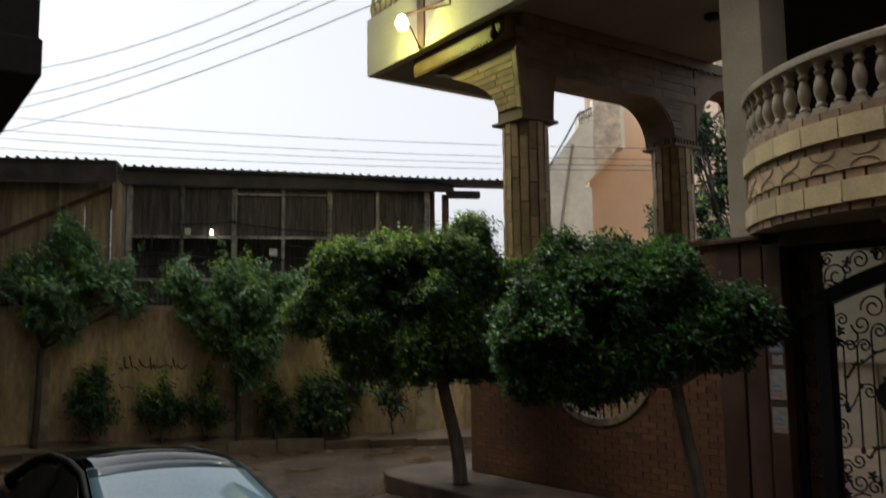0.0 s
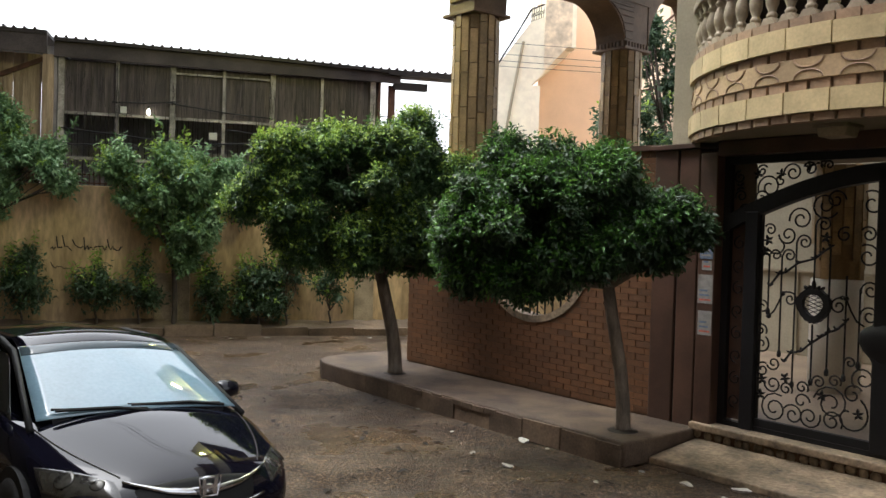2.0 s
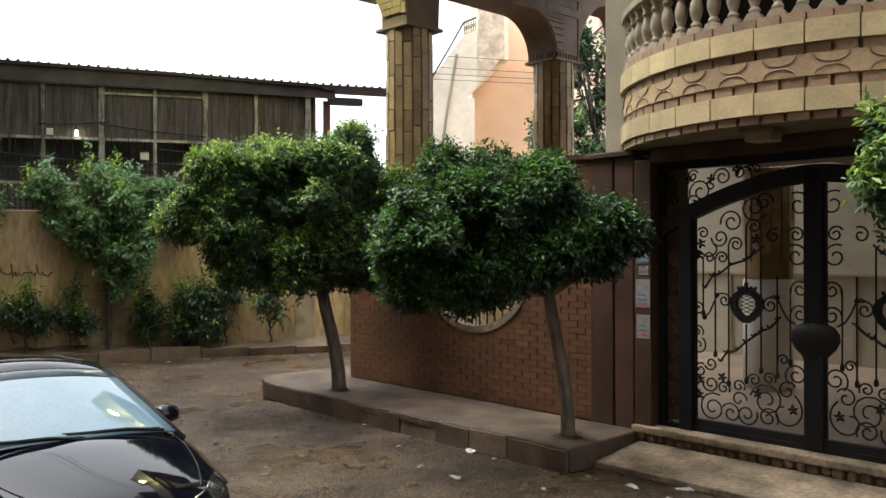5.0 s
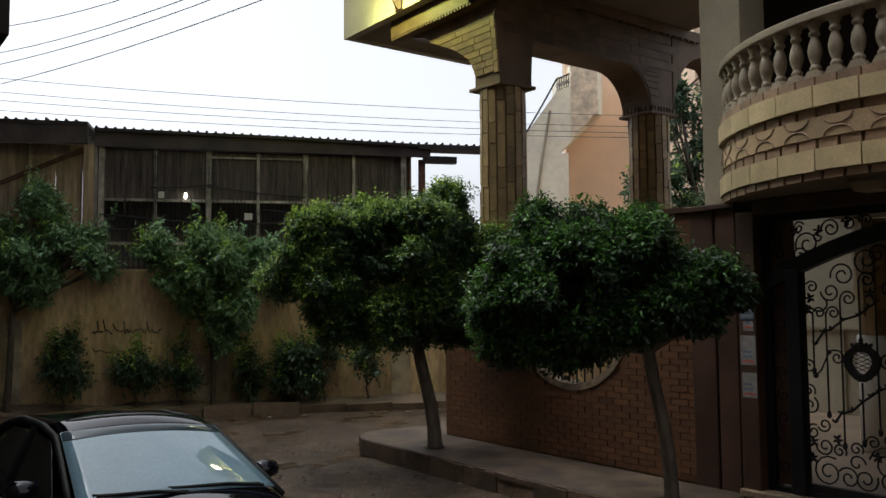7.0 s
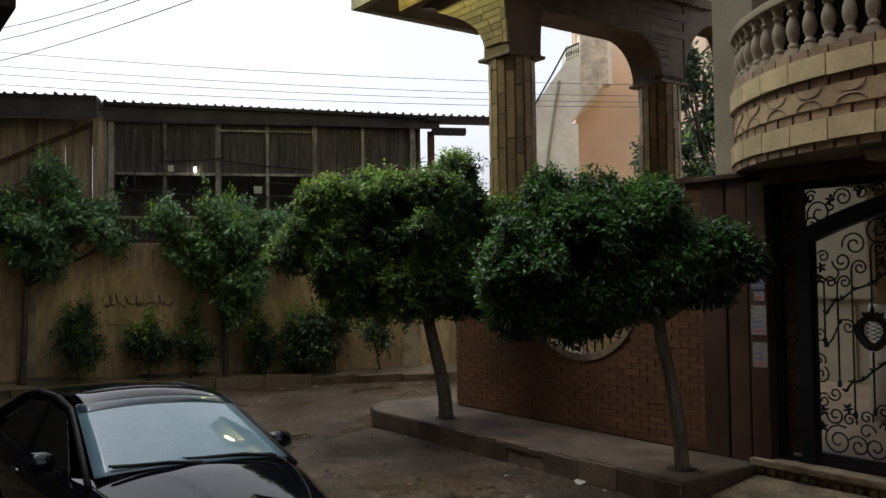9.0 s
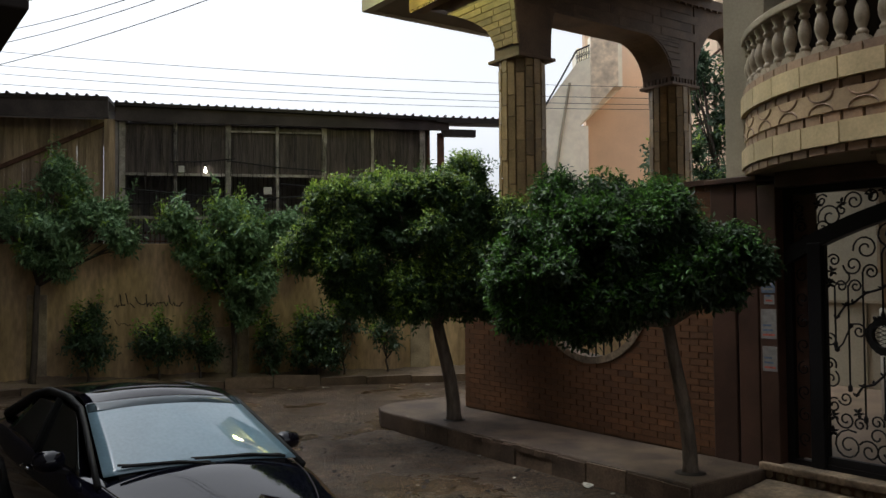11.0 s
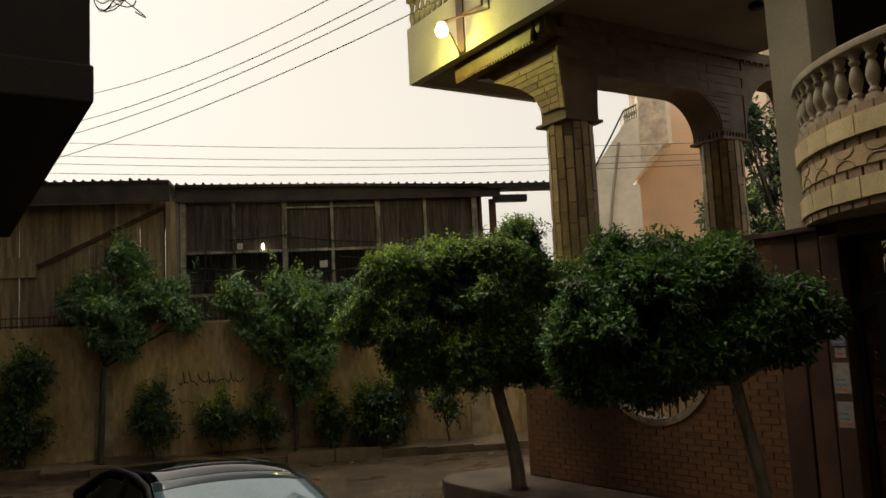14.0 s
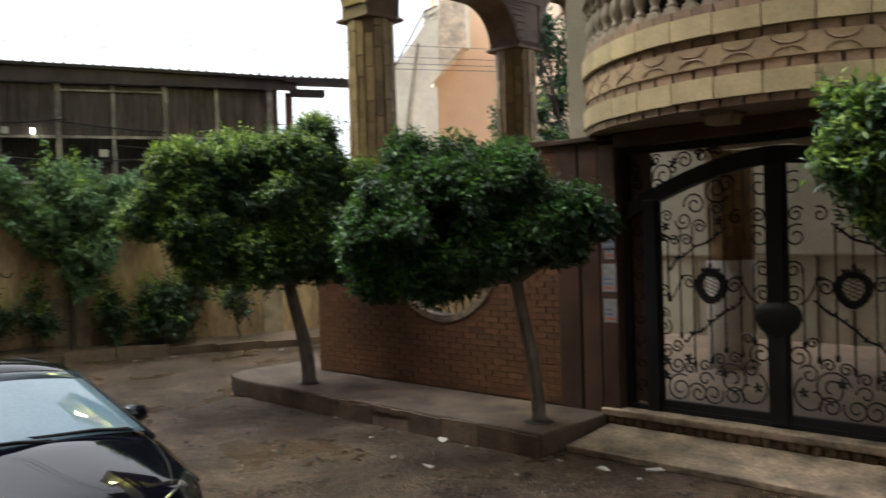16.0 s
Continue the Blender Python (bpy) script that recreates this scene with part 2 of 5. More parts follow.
YARDFLOOR = M("yard_floor_tile", (0.29, 0.21, 0.145), 0.45, var=0.3, scale=1.2, bump=0.1)
YARDWALL = M("yard_wall_plaster", (0.43, 0.39, 0.29), 0.75, var=0.18, scale=1)
DADO = M("white_dado_plaster", (0.82, 0.79, 0.7), 0.7, var=0.1, scale=2)
REDROOF = M("far_red_roof", (0.4, 0.16, 0.12), 0.8, var=0.3)
BULB = emissive("lamp_bulb", (1.0, 0.93, 0.55), 30.0)
BULB2 = emissive("shed_bulb", (1.0, 0.95, 0.75), 10.0)
WHITEBOX = M("white_enamel", (0.5, 0.48, 0.45), 0.5, var=0.1)


# ---- mesh helpers ----
class Geo:
    def __init__(self):
        self.v, self.f = [], []

    def raw(self, v, f):
        n = len(self.v)
        self.v += [tuple(p) for p in v]
        self.f += [tuple(i + n for i in q) for q in f]
        return self

    def box(self, x0, x1, y0, y1, z0, z1):
        v = [(x, y, z) for z in (z0, z1) for y in (y0, y1) for x in (x0, x1)]
        return self.raw(v, [(0, 2, 3, 1), (4, 5, 7, 6), (0, 1, 5, 4), (2, 6, 7, 3), (0, 4, 6, 2), (1, 3, 7, 5)])

    def bar(self, a, b, w, h=None):
        """A square bar from a to b."""
        a, b = Vector(a), Vector(b)
        d = (b - a).normalized()
        up = Vector((0, 0, 1)) if abs(d.z) < 0.95 else Vector((0, 1, 0))
        s = d.cross(up).normalized() * w / 2
        t = s.normalized().cross(d).normalized() * (h or w) / 2
        v = [p + i * s + j * t for p in (a, b) for i, j in ((-1, -1), (1, -1), (1, 1), (-1, 1))]
        return self.raw(v, [(0, 3, 2, 1), (4, 5, 6, 7), (0, 1, 5, 4), (1, 2, 6, 5), (2, 3, 7, 6), (3, 0, 4, 7)])

    def tube(self, pts, r, n=6):
        """A round tube along pts; r is one radius or one a point."""
        pts = [Vector(p) for p in pts]
        rs = r if isinstance(r, (list, tuple)) else [r] * len(pts)
        side, v = None, []
        for i, p in enumerate(pts):
            d = (pts[min(i + 1, len(pts) - 1)] - pts[max(i - 1, 0)]).normalized()
            if side is None:
                side = d.orthogonal().normalized()
            side = (side - side.dot(d) * d)
            side = side.normalized() if side.length > 1e-6 else d.orthogonal().normalized()
            o = d.cross(side)
            v += [p + rs[i] * (math.cos(k * math.tau / n) * side + math.sin(k * math.tau / n) * o) for k in range(n)]
        f = [(i * n + k, i * n + (k + 1) % n, (i + 1) * n + (k + 1) % n, (i + 1) * n + k) for i in range(len(pts) - 1) for k in range(n)]
        f += [tuple(range(n))[::-1], tuple(range((len(pts) - 1) * n, len(pts) * n))]
        return self.raw(v, f)

    def lathe(self, prof, n=12, at=(0, 0, 0)):
        v = [(at[0] + r * math.cos(k * math.tau / n), at[1] + r * math.sin(k * math.tau / n), at[2] + z) for r, z in prof for k in range(n)]
        f = [(i * n + k, i * n + (k + 1) % n, (i + 1) * n + (k + 1) % n, (i + 1) * n + k) for i in range(len(prof) - 1) for k in range(n)]
        f += [tuple(range(n))[::-1], tuple(range((len(prof) - 1) * n, len(prof) * n))]
        return self.raw(v, f)

    def prism(self, poly, a, b, axis="y"):
        """poly in the plane across the axis, pushed from a to b."""
        def at(p, h):
            return {"y": (p[0], h, p[1]), "z": (p[0], p[1], h), "x": (h, p[0], p[1])}[axis]
        n = len(poly)
        v = [at(p, a) for p in poly] + [at(p, b) for p in poly]
        f = [tuple(range(n)), tuple(range(2 * n - 1, n - 1, -1))] + [(i + n, (i + 1) % n + n, (i + 1) % n, i) for i in range(n)]
        return self.raw(v, f)

    def arc(self, c, a0, a1, r0, r1, z0, z1, n=4):
        """A curved block round c, between two angles (degrees), radii and heights."""
        v = []
        for k in range(n + 1):
            a = radians(a0 + (a1 - a0) * k / n)
            for r, z in ((r0, z0), (r1, z0), (r1, z1), (r0, z1)):
                v.append((c[0] + r * math.cos(a), c[1] + r * math.sin(a), z))
        f = [(k * 4 + i, k * 4 + (i + 1) % 4, k * 4 + 4 + (i + 1) % 4, k * 4 + 4 + i) for k in range(n) for i in range(4)]
        f += [(3, 2, 1, 0), (n * 4, n * 4 + 1, n * 4 + 2, n * 4 + 3)]
        return self.raw(v, f)

    def mesh(self, name, mat, smooth=False):
        me = bpy.data.meshes.new(name)
        me.from_pydata(self.v, [], self.f)
        me.materials.append(mat)
        bm = bmesh.new()
        bm.from_mesh(me)
        bmesh.ops.recalc_face_normals(bm, faces=bm.faces)
        bm.to_mesh(me)
        bm.free()
        if smooth:
            me.polygons.foreach_set("use_smooth", [True] * len(me.polygons))
        me.update()
        return me


def part(name, geo, mat=None, parent=None, label="", smooth=False, bevel=0.0, at=None, kind=""):
    """Links a Geo or a mesh as ONE mesh object under a thing or a part."""
    me = geo.mesh(name, mat, smooth) if isinstance(geo, Geo) else geo
    ob = new(name, me)
    if parent is not None:
        ob.parent = parent
    if at is not None:
        ob.matrix_basis = at
    if bevel:
        mod = ob.modifiers.new("edge", "BEVEL")
        mod.width, mod.segments, mod.limit_method = bevel, 2, "ANGLE"
    return tagged(ob, label, kind=kind)


def thing(name, m, label, category, group="", kind=""):
    ob = new(name)
    ob.matrix_basis = m
    ob.empty_display_size = 0.2
    return tagged(ob, label, category, group, kind)


def solid(name, geo, mat, m, label, category="", group="", kind="", smooth=False, bevel=0.0):
    ob = part(name, geo, mat, None, smooth=smooth, bevel=bevel, at=m)
    return tagged(ob, label, category, group, kind)


I4 = Matrix.Identity(4)
HOUSE = pose(0.34, 13.40, 0, 0, 0, -54.80)      # x along the front, y into the house
WALL = pose(-4.0, 18.70, 0, 0, 0, 11.31)        # x along the far wall, y away from the street
rng = np.random.default_rng(7)


# ---- ground ----
g = Geo()
g.raw([(-300, -300, 0), (300, -300, 0), (300, 300, 0), (-300, 300, 0)], [(0, 1, 2, 3)])
solid("ground", g, ROAD, I4, "wet brown muddy street with puddled patches", "road", kind="structure")

# far pavement and its kerb stones
g = Geo()
nx, ny = 400, 7
for i in range(nx):
    for j in range(ny):
        x, y = -30 + i * 0.11, -0.78 + j * 0.147
        lift = 0.17 + 0.035 * math.sin(x * 2.3 + j) + 0.025 * math.sin(x * 5.7 - 2 * j) + rng.normal(0, 0.014) + 0.012 * j
        g.v.append((x, y, -0.02 if j == 0 else lift))
g.f = [(i * ny + j, (i + 1) * ny + j, (i + 1) * ny + j + 1, i * ny + j + 1) for i in range(nx - 1) for j in range(ny - 1)]
pav = solid("pavement", g, MUD, WALL, "bare uneven earth strip along the ochre wall", "pavement", kind="structure", smooth=True)
solid("pavement_bed", Geo().box(-40, 14, -0.76, 0.1, -0.1, 0.1), MUD, WALL, "packed earth under the far pavement", "pavement", kind="structure")
kerb = thing("kerb", WALL, "worn concrete kerb stones along the far pavement", "kerb", kind="structure")
kg = Geo().box(-0.48, 0.48, -0.09, 0.09, -0.1, 0.2).mesh("kerb_stone", KERB)
for i in range(32):
    part("kerb_stone", kg, parent=kerb, at=pose(-18 + i * 0.985, -0.84 + rng.normal(0, 0.025), rng.normal(-0.02, 0.025), rng.normal(0, 3), rng.normal(0, 1.4), rng.normal(0, 1.6)))

# raised platform before the brick wall, rounded at its end
g = Geo()
poly = [(-0.95, 0.6), (-1.0, -0.55), (-0.93, -0.9), (-0.75, -1.15), (-0.45, -1.29), (0.0, -1.32), (5.42, -1.3), (5.42, -0.05), (0.05, -0.05), (0.05, 0.6)]
g.prism(poly, 0.0, 0.26, "z")
solid("platform", g, PLAT, HOUSE, "raised worn concrete planting platform beside the brick wall", "pavement", kind="structure", bevel=0.025)
face = thing("platform_edging", HOUSE, "stained concrete edging blocks of the raised platform", "kerb", kind="structure")
xe = 0.12
while xe < 5.3:
    le = min(rng.uniform(0.32, 0.75), 5.4 - xe)
    eg = Geo().box(0.006, le - 0.006, -0.014, 0.012, 0.0, 0.236).mesh("edging_block", KERB)
    part("edging_block", eg, parent=face, at=pose(xe, -1.318 + rng.normal(0, 0.005), rng.normal(-0.006, 0.005), rng.normal(0, 1.2), rng.normal(0, 0.3), 0))
    xe += le
bg1 = Geo().box(-0.095, 0.095, -0.016, 0.03, 0.0, 0.062).mesh("edging_brick", KERB)
for i in range(8, 18):
    part("edging_brick", bg1, parent=face, at=pose(0.25 + i * 0.2, -1.324 + rng.normal(0, 0.005), 0.18 + rng.normal(0, 0.004), rng.normal(0, 1.5), rng.normal(0, 0.8), rng.normal(0, 1.2)))
g = Geo().prism([(8.75, -1.3), (12.5, -1.3), (12.5, -0.05), (8.75, -0.05)], 0, 0.26, "z")
solid("platform", g, PLAT, HOUSE, "raised concrete planting platform past the gate", "pavement", kind="structure", bevel=0.025)
# sloping apron before the gate
g = Geo().prism([(-0.92, 0.0), (-0.92, 0.07), (-0.1, 0.16), (-0.1, 0.0)], 5.43, 8.74, "x")
solid("apron", g, CONC, HOUSE, "cracked pale concrete apron before the gate", "pavement", kind="structure", bevel=0.012)

# ---- brick garden wall with its round window ----
CX, CZ, CR = 2.75, 2.24, 1.06
garden_wall = thing("wall_garden", HOUSE, "reddish tan brick garden wall with a round barred window", "wall", kind="structure")


def holed(x0, x1, z0, z1, y0, y1):
    n, v, f = 48, [], []
    for k in range(n):
        a = k * math.tau / n
        c, s = math.cos(a), math.sin(a)
        t = min((x1 - CX) / c if c > 1e-9 else 1e9, (x0 - CX) / c if c < -1e-9 else 1e9, (z1 - CZ) / s if s > 1e-9 else 1e9, (z0 - CZ) / s if s < -1e-9 else 1e9)
        for y in (y0, y1):
            v += [(CX + CR * c, y, CZ + CR * s), (CX + t * c, y, CZ + t * s)]
    for k in range(n):
        a, b = 4 * k, 4 * ((k + 1) % n)
        f += [(a, a + 1, b + 1, b), (a + 2, b + 2, b + 3, a + 3), (a, b, b + 2, a + 2), (a + 1, a + 3, b + 3, b + 1)]
    return Geo().raw(v, f)


part("wall_core", holed(CX - 1.99, CX + 1.99, 0.2, 3.32, 0.012, 0.24), MORTAR, garden_wall)
part("wall_core", Geo().box(0, CX - 1.99, 0.012, 0.24, 0.0, 3.32), MORTAR, garden_wall)
part("coping", Geo().box(-0.04, 4.72, -0.04, 0.28, 3.32, 3.38), GRANITE, garden_wall, "dark stone coping")
ring = Geo()
n = 64
ring.raw([(CX + r * math.cos(k * math.tau / n), y, CZ + r * math.sin(k * math.tau / n)) for k in range(n) for r, y in ((CR - 0.05, -0.015), (CR + 0.04, -0.015), (CR + 0.04, 0.25), (CR - 0.05, 0.25))],
         [(4 * k + i, 4 * k + (i + 1) % 4, 4 * ((k + 1) % n) + (i + 1) % 4, 4 * ((k + 1) % n) + i) for k in range(n) for i in range(4)])
part("window_surround", ring, CONC, garden_wall, "round pale stone surround")
for i in range(15):
    x = CX - 0.98 + i * 0.14
    h = math.sqrt(max(0.02, (CR - 0.03) ** 2 - (x - CX) ** 2))
    part("bar", Geo().tube([(x, 0.12, CZ - h), (x, 0.12, CZ + h)], 0.012), IRON, garden_wall)

# granite piers beside the gate
for x0, x1, y0, z1 in ((4.74, 5.05, -0.06, 3.3), (5.08, 5.33, -0.06, 3.3), (5.37, 5.58, -0.1, 3.24)):
    pier = solid("wall_pier", Geo().box(x0, x1, y0, 0.34, 0.1, z1), GRANITE, HOUSE, "polished brown granite gate pier cladding", "pier", kind="structure", bevel=0.012)
solid("wall_pier", Geo().box(4.76, 5.56, -0.03, 0.3, 0.1, 3.2), GROOVE, HOUSE, "dark joint between the granite slabs", "pier", kind="structure")
solid("trim", Geo().box(4.7, 5.36, -0.11, 0.4, 3.3, 3.36), GRANITE, HOUSE, "dark granite capping ledge on the pier", "trim", kind="structure", bevel=0.01)
solid("wall_pier", Geo().box(9.0, 9.7, -0.08, 0.34, 0.0, 3.3), GRANITE, HOUSE, "polished brown granite pier past the gate", "pier", kind="structure", bevel=0.012)
solid("wall_street", Geo().box(9.7, 16, 0.0, 0.3, 0.0, 3.4), MORTAR, HOUSE, "brick street wall past the gate", "wall", kind="structure")
solid("lintel", Geo().box(5.58, 9.0, -0.1, 0.34, 3.2, 3.36), GRANITE, HOUSE, "dark granite lintel over the iron gate", "lintel", kind="structure", bevel=0.01)
sill = thing("gate_sill", HOUSE, "pale stone step below the gate with a cobbled riser", "step", kind="structure")
part("tread", Geo().box(5.36, 9.1, -0.16, 0.4, 0.25, 0.33), CONC, sill, "worn pale stone tread", bevel=0.015)
part("riser", Geo().box(5.38, 9.08, -0.09, 0.4, 0.05, 0.25), MORTAR, sill)
sg = Geo().lathe([(0.0, -0.03), (0.042, -0.022), (0.056, 0.0), (0.042, 0.022), (0.0, 0.03)], 9)
sm = sg.mesh("cobble", CONC, True)
for i in range(31):
    part("cobble", sm, parent=sill, at=pose(5.45 + i * 0.118 + rng.normal(0, 0.008), -0.095, 0.19 + rng.normal(0, 0.012), 90 + rng.normal(0, 5), rng.normal(0, 20), 0) @ Matrix.Diagonal((rng.uniform(0.8, 1.1), rng.uniform(0.85, 1.2), 1, 1)))

# yard behind wall and gate
solid("yard_floor", Geo().box(0.1, 14, 0.3, 12, 0.0, 0.3), YARDFLOOR, HOUSE, "pale tiled yard floor behind the gate", "floor", kind="structure")
solid("wall_yard", Geo().box(0.3, 14, 6.4, 6.7, 0.0, 4.1), YARDWALL, HOUSE, "pale plastered yard wall behind the gate", "wall", kind="structure")
for i in range(9):
    solid("trim", Geo().box(3.0 + i * 0.55, 3.05 + i * 0.55, 6.36, 6.4, 0.3, 1.78), PLASTER, HOUSE, "narrow upright strip on the pale yard wall", "trim", kind="structure")
solid("trim", Geo().box(0.4, 9.4, 6.35, 6.4, 1.78, 1.82), PLASTER, HOUSE, "thin ledge along the pale yard wall", "trim", kind="structure")
solid("wall_side", Geo().box(9.4, 9.7, 0.35, 6.4, 0.3, 3.36), YARDWALL, HOUSE, "pale plastered side wall of the yard", "wall", kind="structure")

# ---- house: upper floor, slab, columns ----
house = thing("house", HOUSE, "two storey villa with tiled columns and an overhanging upper floor", "house", kind="structure")
SLAB = 2.4      # depth of the overhang past the corner column
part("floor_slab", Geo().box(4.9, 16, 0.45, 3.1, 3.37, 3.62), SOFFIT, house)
# unseen slab piece, added so the yard column gets its light from the left
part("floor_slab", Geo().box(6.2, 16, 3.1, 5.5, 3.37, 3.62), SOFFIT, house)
part("corner_pillar", Geo().box(4.9, 5.42, 0.02, 0.5, 3.37, 7.1), PLASTER, house, "plain pale grey square pillar", bevel=0.012)
part("rear_wall", Geo().box(3.95, 16, 2.2, 2.5, 3.62, 7.1), DARKWALL, house, "brown wall behind the balcony, its shade darkened into the colour")
part("side_wall", Geo().box(5.0, 5.3, 2.5, 4.2, 3.62, 7.1), PLASTER, house)
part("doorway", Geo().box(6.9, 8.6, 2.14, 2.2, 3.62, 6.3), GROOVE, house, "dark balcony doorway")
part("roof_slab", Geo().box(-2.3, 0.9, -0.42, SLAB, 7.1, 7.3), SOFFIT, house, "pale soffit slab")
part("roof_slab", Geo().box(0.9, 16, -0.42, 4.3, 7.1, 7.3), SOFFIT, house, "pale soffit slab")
part("parapet", Geo().box(-2.34, 16, -0.5, -0.34, 7.08, 8.15), PARAPET, house, "whitish plastered parapet")
part("parapet", Geo().box(-2.34, -2.18, -0.34, SLAB, 7.08, 8.15), PARAPET, house, "whitish plastered parapet")
part("parapet_strip", Geo().box(-0.62, -0.42, -0.53, -0.5, 7.1, 8.3), BEAM, house, "yellowish upright tile strip")
for k in range(9):
    part("parapet_baluster", Geo().lathe([(0.06, 0.0), (0.04, 0.06), (0.065, 0.18), (0.035, 0.36), (0.055, 0.46), (0.055, 0.5)], 10, (-2.25 + k * 0.19, -0.42, 8.15)), BALUST, house, smooth=True)
part("parapet_rail", Geo().box(-2.34, -0.6, -0.5, -0.34, 8.65, 8.73), BALUST, house)
part("upper_wall", Geo().box(0.2, 16, 0.9, 1.2, 7.3, 10.4), PARAPET, house)
part("top_wall", Geo().box(0.2, 16, 0.9, 1.2, 10.65, 13.6), PARAPET, house)
part("upper_slab", Geo().box(0.2, 16, -0.2, 4.6, 10.4, 10.65), SOFFIT, house)


def tiled_column(x, y, z0, z1, r, parent):
    """A round column clad in upright tiles set in staggered strips."""
    n, th = 16, 0.5
    col = part("column", Geo().lathe([(r - 0.02, 0.0), (r - 0.02, z1 - z0)], 32, (x, y, z0)), TILECORE, parent, "round column clad in upright tan stone tiles")
    w = 2 * (r - 0.01) * math.sin(math.pi / n) / 2 - 0.006
    meshes = [Geo().prism([(-w, -0.03), (w, -0.03), (w - 0.006, 0.004), (-w + 0.006, 0.004)], 0.008, h - 0.008, "z").mesh("tile", TILE) for h in (th, th * 0.62)]
    for i in range(n):
        a = 360 * i / n
        q = radians(a - 90)
        if math.cos(q - radians(-42)) < -0.35:
            continue
        zz, k = z0 - (0.0, 0.17, 0.34, 0.25)[i % 4] * th * 2, i
        while zz < z1 - 0.1:
            h = (th, th * 0.62)[k % 3 == 2]
            if zz >= z0 - 0.01 and zz + h <= z1 + 0.03:
                o = r - 0.012 + rng.uniform(-0.004, 0.013)
                part("tile", meshes[k % 3 == 2], parent=col, at=pose(x + o * math.cos(q), y + o * math.sin(q), zz, 0, 0, a))
            elif zz < z1 - 0.12 and zz >= z0 - 0.01:
                o = r - 0.012
                end = Geo().prism([(-w, -0.03), (w, -0.03), (w - 0.006, 0.004), (-w + 0.006, 0.004)], 0.008, z1 - zz, "z")
                part("tile", end, TILE, col, at=pose(x + o * math.cos(q), y + o * math.sin(q), zz, 0, 0, a))
            zz += h
            k += 1
    return col


def capital(x, y, z, h, parent, dentils=8):
    """Square abacus plate with a row of dentils, h is half its side."""
    c = Geo().box(x - h - 0.05, x + h + 0.05, y - h - 0.05, y + h + 0.05, z - 0.03, z + 0.02)
    cap = part("capital", c, BEAM, parent, "thin square capital plate", bevel=0.008)
    d = Geo().box(-0.018, 0.018, -0.02, 0.02, 0.0, 0.09).mesh("dentil", BEAM)
    for i in range(dentils):
        k = -h + (i + 0.5) * 2 * h / dentils
        part("dentil", d, parent=cap, at=pose(x + k, y - h - 0.012, z + 0.02))
        part("dentil", d, parent=cap, at=pose(x + h + 0.012, y + k, z + 0.02, 0, 0, 90))
    return cap


def arch_poly(a0, a1, spring, crown, top, r0, r1):
    """Beam face over an opening from a0 to a1 with rounded corners of radius r0 and r1."""
    p = [(a0, top), (a0, spring)]
    k = crown - spring
    for i in range(1, 11):
        t = i * math.pi / 20
        p.append((a0 + r0 * (1 - math.cos(t)), spring + k * math.sin(t)))
    for i in range(10, -1, -1):
        t = i * math.pi / 20
        p.append((a1 - r1 * (1 - math.cos(t)), spring + k * math.sin(t)))
    return p + [(a1, top)]


CR1, CH = 0.325, 0.31
C1, C2 = (1.2, 0.22), (1.2, 3.57)
for cx, cy in (C1, C2):
    tiled_column(cx, cy, 3.0 if cy < 1 else 0.3, 5.5, CR1, house)
    capital(cx, cy, 5.52, CH, house, 8 if cy > 1 else 0)
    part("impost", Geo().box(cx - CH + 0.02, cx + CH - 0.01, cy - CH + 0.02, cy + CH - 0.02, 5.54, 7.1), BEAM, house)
# front corbel: its left edge sweeps out, its front leans forward
CORB = ((5.54, 0.98), (5.7, 0.97), (5.86, 0.91), (6.0, 0.82), (6.1, 0.7), (6.2, 0.55), (6.3, 0.36), (6.38, 0.18), (6.46, 0.0), (6.52, -0.15))


def corbel_left(z):
    for (z0, x0), (z1, x1) in zip(CORB, CORB[1:]):
        if z <= z1:
            return x0 + (x1 - x0) * (z - z0) / (z1 - z0)
    return CORB[-1][1]


def corbel_front(z):
    return C1[1] - CH - 0.13 * ((z - 5.54) / 1.28) ** 1.5


g = Geo()
for z, x in CORB:
    g.v += [(x, corbel_front(z), z), (C1[0] + CH, corbel_front(z), z), (C1[0] + CH, C1[1] + CH, z), (x, C1[1] + CH, z)]
m = len(CORB)
g.f = [(4 * i + k, 4 * i + (k + 1) % 4, 4 * i + 4 + (k + 1) % 4, 4 * i + 4 + k) for i in range(m - 1) for k in range(4)] + [(3, 2, 1, 0), (4 * m - 4, 4 * m - 3, 4 * m - 2, 4 * m - 1)]
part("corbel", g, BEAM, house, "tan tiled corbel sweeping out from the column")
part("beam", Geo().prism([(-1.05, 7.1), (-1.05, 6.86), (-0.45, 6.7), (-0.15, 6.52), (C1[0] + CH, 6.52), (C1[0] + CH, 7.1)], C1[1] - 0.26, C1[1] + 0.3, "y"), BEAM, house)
zc = 5.7
